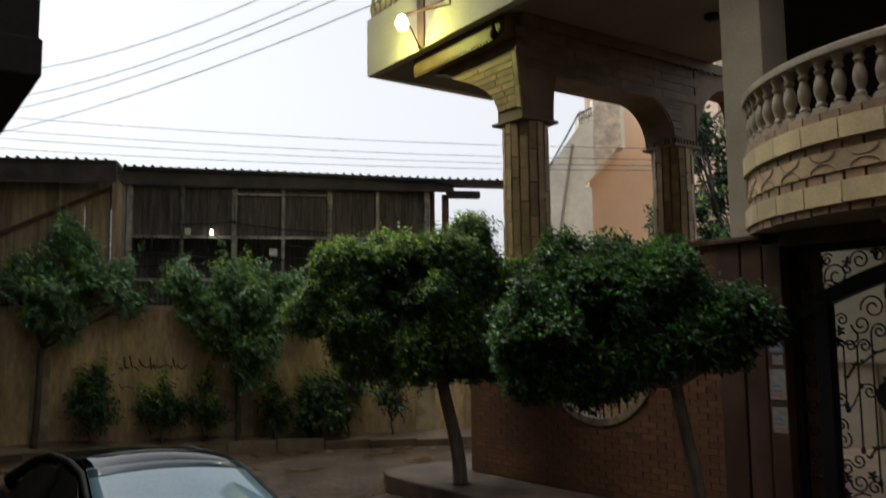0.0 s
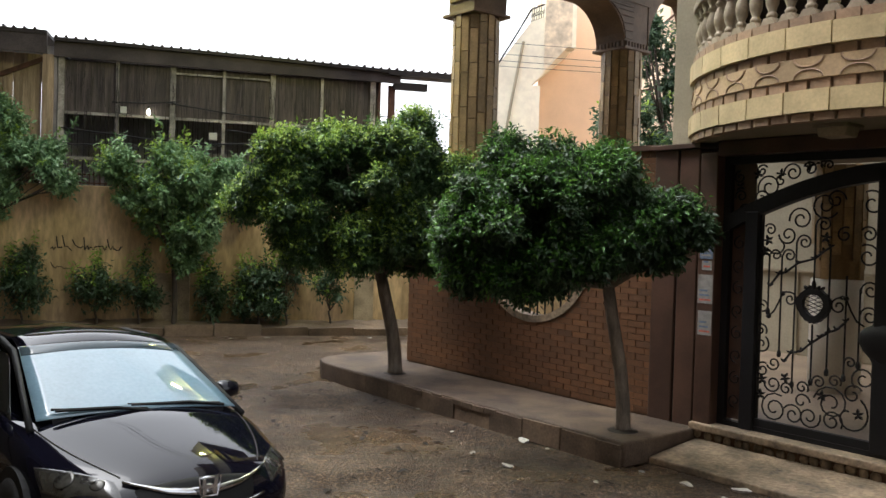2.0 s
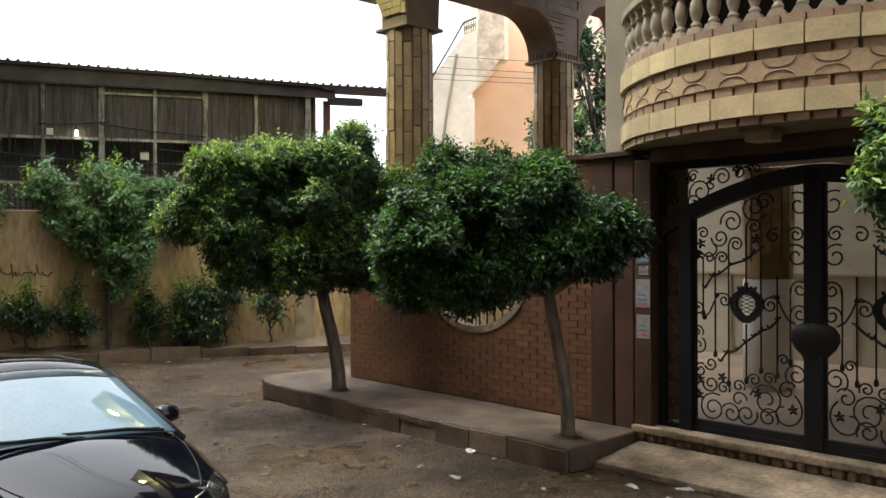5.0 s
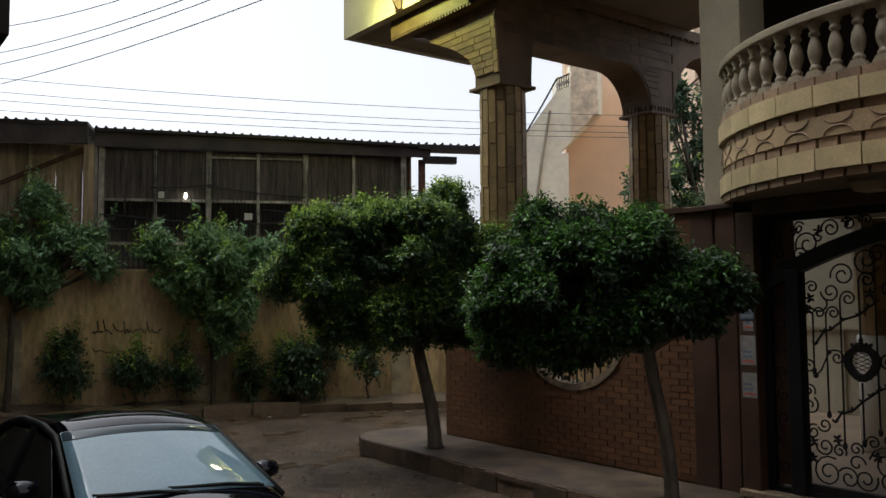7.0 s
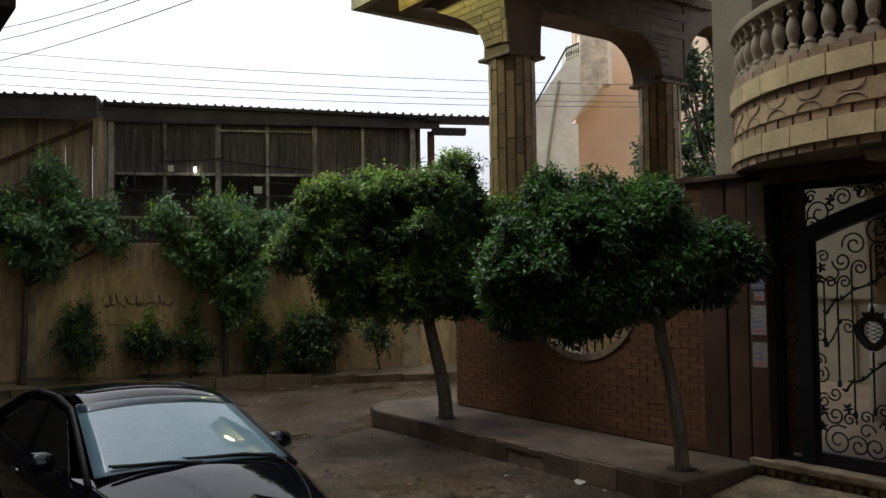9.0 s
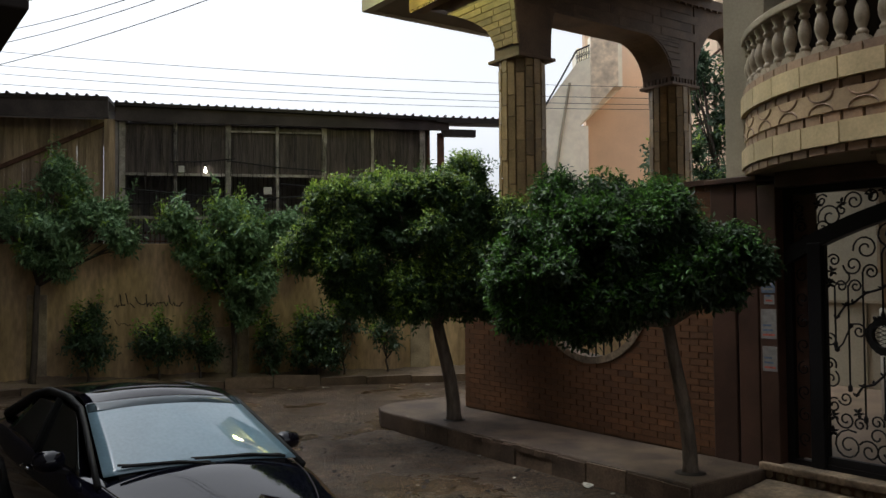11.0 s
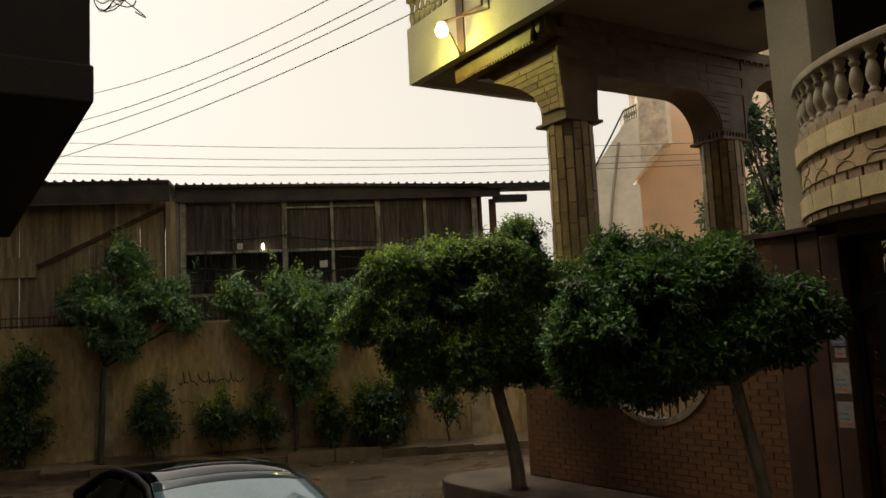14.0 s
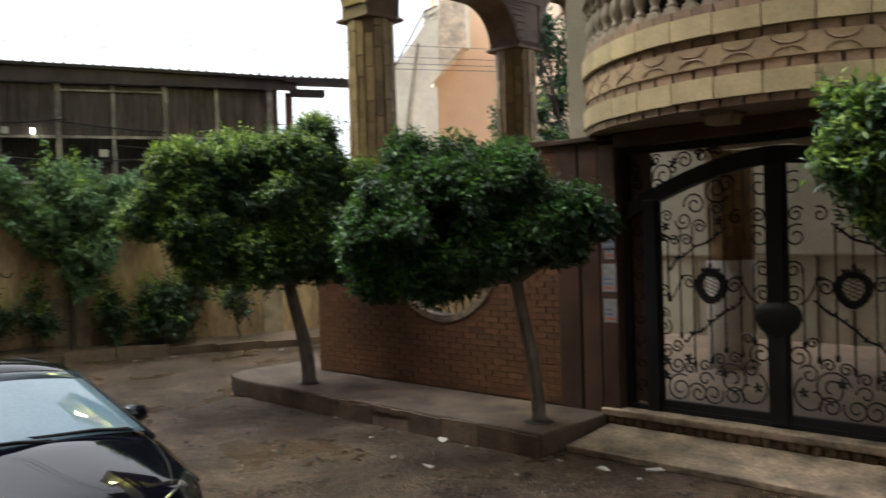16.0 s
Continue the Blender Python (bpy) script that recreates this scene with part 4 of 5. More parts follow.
for s in (-3.02, -1.9, -0.755, 0.33, 1.39, 2.5, 3.68):
    wd = 0.07 if s in (-1.9, 0.33, 2.5) else 0.12
    part("post", Geo().box(s - wd / 2, s + wd / 2, SY, SY + 0.1, 3.0, 5.85), SHEDFRAME, shed, "weathered grey post" if s < 2 else "")
part("post", Geo().box(3.8, 3.86, SY, SY + 0.1, 3.0, 5.8), RUST, shed)
part("post", Geo().box(4.05, 4.2, SY, SY + 0.12, 3.0, 5.7), RUST, shed, "rusty steel post")
xs2 = (-3.02, -1.9, -0.755, 0.33, 1.39, 2.5, 3.68)
for i in range(6):
    a0, a1 = xs2[i] + 0.05, xs2[i + 1] - 0.05
    part("upper_panel", Geo().box(a0, a1, SY + 0.07, SY + 0.09, 4.67, 5.75), SHEDPAN, shed, "streaked dark panel")
    for k in range(3):
        x = a0 + (k + 1) * (a1 - a0) / 4
        part("batten", Geo().box(x - 0.008, x + 0.008, SY + 0.06, SY + 0.07, 4.67, 5.74), SHEDPAN, shed)
    part("rail", Geo().box(a0 - 0.02, a1 + 0.02, SY + 0.005, SY + 0.07, 4.6, 4.66), SHEDFRAME, shed)
    if i in (2, 3):
        part("rail", Geo().box(a0 - 0.02, a1 + 0.02, SY + 0.005, SY + 0.07, 5.6, 5.64), SHEDFRAME, shed)
    if i < 4:
        part("rail", Geo().box(a0 - 0.02, a1 + 0.02, SY + 0.005, SY + 0.07, 3.64, 3.7), SHEDFRAME, shed)
    for k in range(9):
        x = a0 + (k + 0.5) * (a1 - a0) / 9
        part("bar", Geo().tube([(x, SY + 0.06, 3.0), (x + rng.normal(0, 0.01), SY + 0.06, 4.6)], 0.008, 4), IRON, shed)
# back wall set close so light reaches it; its colour carries the haze
part("back_wall", Geo().box(-3.1, 3.7, 1.7, 1.8, 2.5, 6.0), DARKIN, shed)
part("side_wall", Geo().box(-3.3, -3.1, 0.3, 6.2, 0, 6.0), DARKIN, shed)
part("side_wall", Geo().box(3.7, 3.8, 0.42, 6.2, 0, 5.9), SHEDPAN, shed)
part("floor", Geo().box(-3.1, 3.8, 0.3, 6.2, 2.4, 2.5), DARKIN, shed)
part("fascia", Geo().prism([(-3.15, 5.78), (-3.15, 6.11), (4.3, 5.98), (4.3, 5.74)], SY - 0.12, SY - 0.06, "y"), FASCIA, shed, "dark sagging fascia board")
part("purlin", Geo().box(4.15, 4.95, SY - 0.1, SY + 0.1, 5.62, 5.78), ROOFM, shed)
roof = part("roof", Geo().prism([(-3.15, 6.1), (-3.15, 6.17), (0.5, 6.12), (4.0, 6.04), (4.0, 5.97), (0.5, 6.05)], SY - 0.2, 6.4, "y"), ROOFM, shed, "dark corrugated sheet roof")
part("roof_tongue", Geo().box(4.0, 5.9, SY - 0.2, SY + 0.3, 5.92, 6.04), ROOFM, shed, "roof sheet running past the end post")
rg = Geo().tube([(0, 0, 0), (0, 0.5, 0.0)], 0.032, 6).mesh("ridge", ROOFM)
for i in range(47):
    part("ridge", rg, parent=roof, at=pose(-3.1 + i * 0.192, SY - 0.23, 6.05 + 0.13 * max(0.0, 1 - i / 37) + rng.normal(0, 0.007)))
part("side_roof", Geo().box(-22, -3.2, -0.32, 6.4, 6.12, 6.2), ROOFM, shed, "dark sheet roof of the boarded bay")
part("fascia", Geo().box(-22, -3.2, -0.3, -0.24, 5.74, 6.12), FASCIA, shed)
for i in range(46):
    part("ridge", rg, parent=roof, at=pose(-12.2 + i * 0.195, -0.35, 6.21 + rng.normal(0, 0.007)))
bd = Geo().box(-0.088, 0.088, -0.012, 0.012, 0, 2.75).mesh("board", SHEDWOOD)
for i in range(55):
    part("board", bd, parent=shed, at=pose(-3.3 - i * 0.182, 0.28 + rng.normal(0, 0.006), 3.05))
part("corner_post", Geo().box(-3.36, -3.16, 0.16, 0.32, 3.0, 5.8), SHEDWOOD, shed)
part("brace", Geo().bar((-6.1, 0.2, 4.42), (-3.3, 0.2, 5.72), 0.06, 0.09), RUST, shed, "diagonal brown brace")
part("band_board", Geo().box(-13, -6.1, 0.2, 0.26, 4.2, 4.66), SHEDWOOD, shed, "brown horizontal band board")
st = Geo()
for k in range(210):
    x = rng.uniform(-3.0, 3.7)
    z1 = rng.uniform(5.3, 5.78) if k % 3 else rng.uniform(4.6, 5.4)
    ln = rng.uniform(0.15, 1.0) ** 1.4
    st.tube([(x, SY - 0.02, z1), (x + rng.normal(0, 0.012), SY - 0.03, z1 - ln * 0.5), (x + rng.normal(0, 0.03), SY - 0.02, z1 - ln)], rng.uniform(0.004, 0.011), 4)
part("hanging_fringe", st, ROOFM, shed, "ragged dark strips hanging under the roof", kind="stuff")
for x0, z0, x1, z1 in ((-3.0, 4.3, 0.3, 4.08), (-3.0, 3.95, 1.4, 4.2), (-0.75, 4.95, 1.4, 4.75), (-2.0, 4.9, -0.6, 5.0), (0.4, 4.45, 2.6, 4.3)):
    part("loose_pole", Geo().tube([(x0, SY - 0.03, z0), ((x0 + x1) / 2, SY - 0.04, (z0 + z1) / 2 - 0.03), (x1, SY - 0.03, z1)], 0.014, 5), IRON, shed)
lamp2 = thing("shed_lamp", WALL, "small bare glowing bulb in the shed", "lamp")
part("bulb", Geo().lathe([(0.0, -0.06), (0.03, -0.03), (0.035, 0.0), (0.022, 0.04), (0.018, 0.08)], 10, (-1.25, 0.3, 4.72)), BULB2, lamp2, "glowing bulb", True)
part("socket", Geo().lathe([(0.02, 0.08), (0.02, 0.14)], 8, (-1.25, 0.3, 4.72)), BLACKP, lamp2)
solid("fuse_box", Geo().box(-1.83, -1.7, 0.28, 0.38, 4.67, 4.82), WHITEBOX, WALL, "small pale fuse box on the shed rail", "box", bevel=0.01)
solid("fuse_box", Geo().box(0.02, 0.2, 0.26, 0.36, 4.2, 4.36), WHITEBOX, WALL, "small pale box on the shed frame", "box", bevel=0.01)


# ---- trees ----
def leaves(centres, out, size, spread, r, per):
    """Sprays: a short twig at each centre, pointing outwards, with folded leaves set round it in a spiral."""
    m = len(centres)
    n = m * per
    tw = out * 0.85 + r.normal(0, 0.5, (m, 3)) + np.array([0, 0, 0.12])
    tw /= np.linalg.norm(tw, axis=1)[:, None]
    e1 = np.cross(tw, r.normal(0, 1, (m, 3)))
    e1 /= np.linalg.norm(e1, axis=1)[:, None] + 1e-9
    e2 = np.cross(tw, e1)
    length = spread * 2.6 * r.uniform(0.6, 1.4, m)
    T, E1, E2 = [np.repeat(q, per, 0) for q in (tw, e1, e2)]
    step = np.tile(np.linspace(-0.45, 0.6, per), m) * np.repeat(length, per) + r.normal(0, 0.12 * size, n)
    az = np.tile(np.arange(per) * 2.4, m) + r.normal(0, 0.4, n)
    side = E1 * np.cos(az)[:, None] + E2 * np.sin(az)[:, None]
    d = T * r.uniform(0.3, 0.9, n)[:, None] + side * 0.8 + np.array([0, 0, -0.22]) + r.normal(0, 0.2, (n, 3))
    d /= np.linalg.norm(d, axis=1)[:, None]
    L = (size * r.uniform(0.6, 1.35, n))[:, None]
    c = np.repeat(centres, per, 0) + T * step[:, None] + d * L * 0.5
    up = np.array([0, 0, 0.8]) + T * 0.5 + r.normal(0, 0.35, (n, 3))
    s = np.cross(d, up)
    s /= np.linalg.norm(s, axis=1)[:, None] + 1e-9
    nn = np.cross(s, d)
    base, tip = c - d * L * 0.5, c + d * L * 0.5 - nn * L * 0.13
    a, b = c + s * L * 0.2 + nn * L * 0.05, c - s * L * 0.2 + nn * L * 0.05
    v = np.stack([base, a, tip, b], 1).reshape(-1, 3)
    i = np.arange(n) * 4
    f = np.concatenate([np.stack([i, i + 1, i + 2], 1), np.stack([i, i + 2, i + 3], 1)])
    return v, f


def leaf_mesh(name, v, f, mat, extra=None, mat2=None):
    me = bpy.data.meshes.new(name)
    me.materials.append(mat)
    nv, nf = v, f
    idx = np.zeros(len(f), int)
    if extra is not None:
        me.materials.append(mat2)
        nv = np.concatenate([v, extra[0]])
        nf = np.concatenate([f, extra[1] + len(v)])
        idx = np.concatenate([idx, np.ones(len(extra[1]), int)])
    me.vertices.add(len(nv))
    me.vertices.foreach_set("co", nv.astype(np.float32).ravel())
    me.loops.add(len(nf) * 3)
    me.loops.foreach_set("vertex_index", nf.astype(np.int32).ravel())
    me.polygons.add(len(nf))
    me.polygons.foreach_set("loop_start", np.arange(len(nf), dtype=np.int32) * 3)
    me.polygons.foreach_set("material_index", idx.astype(np.int32))
    me.update()
    me.validate()
    return me


def shell(lobes, count, r, low=0.72, clump=0.25):
    """Tuft centres on many small clumps over rounded lobes, and their outward directions."""
    q = np.array(lobes)
    vol = (q[:, 3] * q[:, 4] * q[:, 5]) ** 0.67
    n = max(4, int(20 * vol.sum() / (clump / 0.25) ** 2))
    pick = r.choice(len(q), n * 4, p=vol / vol.sum())
    d = r.normal(0, 1, (n * 4, 3))
    d /= np.linalg.norm(d, axis=1)[:, None]
    c = q[pick, :3] + d * q[pick, 3:6] * r.uniform(low, 0.98, n * 4)[:, None]
    inside = np.zeros(len(c), bool)
    for k in range(len(q)):
        inside |= (pick != k) & ((((c - q[k, :3]) / q[k, 3:6]) ** 2).sum(1) < 0.55)
    if inside.all():
        inside[:] = False
    c, d = c[~inside][:n], d[~inside][:n]
    size = clump * r.uniform(0.4, 1.45, len(c))
    w = r.choice(len(c), count, p=size ** 2 / (size ** 2).sum())
    e = r.normal(0, 1, (count, 3)) + d[w] * 0.7 + np.array([0, 0, 0.5])
    e /= np.linalg.norm(e, axis=1)[:, None]
    return c[w] + e * size[w][:, None] * np.array([1.0, 1.0, 0.75]) * r.uniform(0.3, 1.1, count)[:, None], e


def fill(lobes, count, r):
    """Centres deep in the lobes."""
    q = np.array(lobes)[r.choice(len(lobes), count)]
    d = r.normal(0, 1, (count, 3))
    d /= np.linalg.norm(d, axis=1)[:, None]
    return q[:, :3] + d * q[:, 3:6] * r.uniform(0.1, 0.72, count)[:, None], d


def tree(base, lobes, seed, label, trunk_r, fork, leaf_size, tufts, per, mat, lean=(0, 0), young=0.0, bark=BARK, group="street trees", shoots=0, clump=0.25, loose=1.1, lit_leaf=LEAFY):
    r = np.random.default_rng(seed)
    t = thing("tree", pose(*base), label, "tree", group)
    lob = [(q[0] - base[0], q[1] - base[1], q[2] - base[2], *[max(0.7 * w, w - 0.32 * clump) for w in q[3:]]) for q in lobes]
    g = Geo()
    fk = (lean[0], lean[1], fork - base[2])
    pts = [(lean[0] * u ** 1.3 + 0.02 * math.sin(5 * u), lean[1] * u ** 1.3, fk[2] * u) for u in (0, 0.06, 0.2, 0.4, 0.6, 0.8, 1.0)]
    g.tube(pts, [trunk_r * w for w in (1.25, 1.05, 1.0, 0.95, 0.9, 0.88, 0.85)], 10)
    for q in lob:
        mid = [fk[k] * 0.55 + q[k] * 0.45 + r.normal(0, 0.06) for k in range(3)]
        g.tube([fk, mid, q[:3]], [trunk_r * 0.62, trunk_r * 0.42, trunk_r * 0.2], 7)
        for k in range(5):
            d = r.normal(0, 1, 3)
            d /= np.linalg.norm(d)
            e = [q[i] + d[i] * q[3 + i] * 0.85 for i in range(3)]
            g.tube([mid, [(mid[i] + e[i]) / 2 + r.normal(0, 0.05) for i in range(3)], e], [trunk_r * 0.25, trunk_r * 0.16, 0.006], 5)
    part("trunk", g, bark, t, "leaning bare trunk and limbs", smooth=True)
    c, o = shell(lob, tufts, r, clump=clump)
    c2, o2 = fill(lob, tufts // 2, r)
    k = (o[:, 2] > -0.1) & (r.random(len(o)) < 0.03)
    rise = o[k] * 0.6 + np.array([0, 0, 0.6]) + r.normal(0, 0.25, (k.sum(), 3))
    far = r.uniform(0.8, 3.2, k.sum())[:, None] * leaf_size
    c3_ = np.concatenate([c[k] + rise * far * w for w in (0.5, 1.0)])
    o3 = np.concatenate([rise, rise])
    v, f = leaves(np.concatenate([c, c2, c3_]), np.concatenate([o, o2, o3]), leaf_size, leaf_size * loose, r, per)
    ex = None
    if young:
        # young, brighter leaves only towards the light: its effect is put into colour
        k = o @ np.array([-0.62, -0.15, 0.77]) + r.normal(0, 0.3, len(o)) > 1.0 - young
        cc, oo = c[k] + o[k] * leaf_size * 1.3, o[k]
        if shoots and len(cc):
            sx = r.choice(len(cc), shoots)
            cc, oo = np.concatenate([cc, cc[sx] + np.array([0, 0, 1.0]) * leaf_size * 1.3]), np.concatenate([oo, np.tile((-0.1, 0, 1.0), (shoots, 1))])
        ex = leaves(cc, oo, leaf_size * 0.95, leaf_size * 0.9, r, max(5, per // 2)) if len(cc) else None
    part("crown", leaf_mesh("crown", v, f, mat, ex, lit_leaf), parent=t, label="dense leafy crown with loose sprays")
    return t


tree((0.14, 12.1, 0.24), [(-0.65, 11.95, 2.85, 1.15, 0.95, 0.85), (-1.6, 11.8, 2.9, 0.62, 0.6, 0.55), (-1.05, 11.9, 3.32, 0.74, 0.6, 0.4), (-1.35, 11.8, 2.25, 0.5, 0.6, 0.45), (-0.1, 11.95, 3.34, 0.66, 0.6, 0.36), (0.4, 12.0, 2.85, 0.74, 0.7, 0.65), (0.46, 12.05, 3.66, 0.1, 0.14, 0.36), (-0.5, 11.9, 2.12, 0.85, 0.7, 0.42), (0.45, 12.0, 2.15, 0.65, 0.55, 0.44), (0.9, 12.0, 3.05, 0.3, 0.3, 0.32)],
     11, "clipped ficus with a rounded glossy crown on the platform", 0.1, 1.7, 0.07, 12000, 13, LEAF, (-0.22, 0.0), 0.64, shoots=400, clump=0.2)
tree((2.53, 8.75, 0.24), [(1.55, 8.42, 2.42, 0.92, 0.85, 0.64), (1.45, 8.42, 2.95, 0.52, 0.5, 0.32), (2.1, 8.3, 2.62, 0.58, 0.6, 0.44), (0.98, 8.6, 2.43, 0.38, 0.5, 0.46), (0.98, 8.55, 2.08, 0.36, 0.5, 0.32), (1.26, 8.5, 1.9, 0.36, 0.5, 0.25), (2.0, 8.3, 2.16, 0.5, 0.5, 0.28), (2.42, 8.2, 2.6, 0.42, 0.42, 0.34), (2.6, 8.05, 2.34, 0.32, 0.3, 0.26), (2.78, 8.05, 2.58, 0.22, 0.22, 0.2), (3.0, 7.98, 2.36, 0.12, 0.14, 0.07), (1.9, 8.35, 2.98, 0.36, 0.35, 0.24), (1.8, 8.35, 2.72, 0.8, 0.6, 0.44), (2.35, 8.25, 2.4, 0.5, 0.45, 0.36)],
     12, "clipped ficus with a broad dark crown before the gate", 0.075, 1.8, 0.065, 12000, 13, LEAF2, (-0.22, -0.12), 0.62, shoots=200, clump=0.15, lit_leaf=LEAFM)
tree((4.93, 5.4, 0.24), [(4.62, 5.4, 2.75, 0.8, 0.8, 0.6), (4.25, 5.5, 2.95, 0.45, 0.5, 0.36), (4.3, 5.45, 2.5, 0.38, 0.45, 0.28), (5.2, 5.2, 2.75, 0.9, 0.8, 0.65)],
     13, "clipped ficus reaching over the gate front", 0.075, 1.8, 0.08, 3000, 12, LEAF, (-0.1, 0), 0.4, clump=0.19)


def wallp(s, y, z):
    return tuple(WALL @ Vector((s, y, z)))


def wtree(s, y, fork, lobes, seed, label, trunk_r, size, tufts, per, mat, young=0.0, lean=(0, 0), group="trees along the wall", clump=0.2):
    lb = [(*wallp(q[0], q[1], q[2]), *q[3:]) for q in lobes]
    return tree(wallp(s, y, 0.15), lb, seed, label, trunk_r, fork, size, tufts, per, mat, lean, young, DARKBARK, group, 30, clump, 0.75 if clump > 0.15 else 1.2)


wtree(-4.65, -0.35, 2.2, [(-4.15, -0.5, 3.5, 0.8, 0.6, 0.62), (-5.0, -0.5, 3.5, 0.6, 0.5, 0.5), (-3.2, -0.5, 3.6, 0.55, 0.5, 0.5), (-4.2, -0.4, 4.4, 0.5, 0.45, 0.42), (-4.2, -0.55, 2.75, 0.5, 0.45, 0.4), (-2.85, -0.5, 3.1, 0.4, 0.4, 0.36)],
      21, "slim wall-side tree with a loose blue-green crown", 0.07, 0.125, 1300, 10, LEAFB, 0.12, (0.12, 0))
wtree(-0.6, -0.4, 1.6, [(-0.7, -0.5, 3.05, 0.75, 0.6, 0.5), (-1.75, -0.5, 3.35, 0.45, 0.4, 0.32), (0.5, -0.5, 3.5, 0.5, 0.45, 0.36), (0.3, -0.5, 2.9, 0.45, 0.4, 0.36), (-0.7, -0.5, 2.65, 0.85, 0.5, 0.5), (-0.45, -0.5, 2.2, 0.65, 0.5, 0.5), (-0.4, -0.5, 1.7, 0.45, 0.4, 0.35), (-0.65, -0.5, 3.6, 0.45, 0.4, 0.3), (-1.3, -0.5, 2.85, 0.4, 0.4, 0.32)],
      22, "wall-side tree with a drooping blue-green crown", 0.06, 0.125, 1900, 10, LEAFB, 0.15)
for k, (s, z, rx, rz) in enumerate(((-3.55, 1.15, 0.42, 0.62), (-2.14, 1.0, 0.5, 0.36), (-1.31, 0.98, 0.3, 0.42), (0.16, 0.95, 0.32, 0.4), (1.15, 1.0, 0.62, 0.55), (1.75, 1.35, 0.35, 0.3), (2.7, 1.1, 0.28, 0.34), (-6.2, 1.2, 0.55, 0.75), (-8.0, 1.2, 0.8, 0.7), (-6.1, 2.2, 0.5, 0.4))):
    wtree(s, -0.45, 0.5 if z < 1.4 else 0.9, [(s, -0.45, z - 0.14, rx, 0.32, rz), (s + rx * 0.55, -0.45, z - rz * 0.5, rx * 0.5, 0.28, rz * 0.5), (s + 0.08, -0.45, z + rz * 0.5, rx * 0.5, 0.28, rz * 0.5), (s - rx * 0.5, -0.45, z - rz * 0.15, rx * 0.45, 0.25, rz * 0.35)], 30 + k, "small shrub growing along the ochre wall", 0.025, 0.11, int(170 * rx * rz / 0.2), 8, LEAFD, 0.08, group="shrubs along the wall", clump=0.13)

# feathery tree behind the portico
tree((7.2, 20.0, 0.0), [(6.3, 20.0, 4.6, 0.7, 0.9, 1.2), (6.9, 20.2, 6.2, 0.9, 0.9, 1.3), (7.0, 19.5, 3.4, 0.9, 0.9, 1.0), (6.2, 20, 7.3, 0.5, 0.6, 0.7), (5.05, 19.7, 5.0, 0.3, 0.4, 0.3)],
     41, "feathery yard tree behind the portico columns", 0.12, 3.0, 0.16, 700, 12, LEAFD, (-0.3, 0), 0.2, DARKBARK, "yard trees")

# ---- car ----
CAR = pose(-2.466, 6.995, 0.0, -2.6, 0, -51.7)
car = thing("car", CAR, "black glossy wet sedan car parked on the street", "car")
# stations along the car: x, half width at sill, half width at shoulder, z bottom, z shoulder, z centre line
ST = [(2.2, 0.30, 0.38, 0.30, 0.54, 0.62), (2.14, 0.54, 0.60, 0.24, 0.60, 0.72), (1.98, 0.67, 0.73, 0.20, 0.665, 0.80), (1.75, 0.76, 0.82, 0.18, 0.73, 0.865), (1.45, 0.80, 0.87, 0.18, 0.805, 0.935), (1.18, 0.82, 0.88, 0.18, 0.885, 0.995),
      (0.8, 0.83, 0.88, 0.18, 0.9, 1.0), (0.3, 0.84, 0.88, 0.18, 0.90, 0.99), (-0.4, 0.84, 0.88, 0.18, 0.92, 0.98), (-1.1, 0.84, 0.875, 0.18, 0.95, 1.0), (-1.6, 0.82, 0.865, 0.2, 0.97, 1.06), (-1.95, 0.78, 0.83, 0.24, 0.97, 1.07), (-2.2, 0.66, 0.74, 0.3, 0.9, 1.02), (-2.27, 0.5, 0.6, 0.36, 0.8, 0.9)]


def ring_at(x, ws, wh, zb, zs, zc):
    half = [(0.0, zb), (ws * 0.8, zb), (ws, zb + 0.08), (wh, (zb + zs) / 2 + 0.05), (wh * 0.985, zs - 0.05), (wh * 0.93, zs), (wh * 0.78, zs + (zc - zs) * 0.42), (wh * 0.5, zs + (zc - zs) * 0.8), (wh * 0.22, zs + (zc - zs) * 0.97), (0.0, zc)]
    return [(x, y, z) for y, z in half] + [(x, -y, z) for y, z in half[-2:0:-1]]


g = Geo()
rings = [ring_at(*s) for s in ST]
n = len(rings[0])
for i, rg2 in enumerate(rings):
    g.v += rg2
for i in range(len(rings) - 1):
    g.f += [(i * n + k, i * n + (k + 1) % n, (i + 1) * n + (k + 1) % n, (i + 1) * n + k) for k in range(n)]
g.f += [tuple(range(n)), tuple(range((len(rings) - 1) * n, len(rings) * n))[::-1]]
body = part("body", g, PAINT, car, "glossy black bodywork with raindrops", smooth=True)
sub = body.modifiers.new("smooth", "SUBSURF")
sub.levels = sub.render_levels = 2


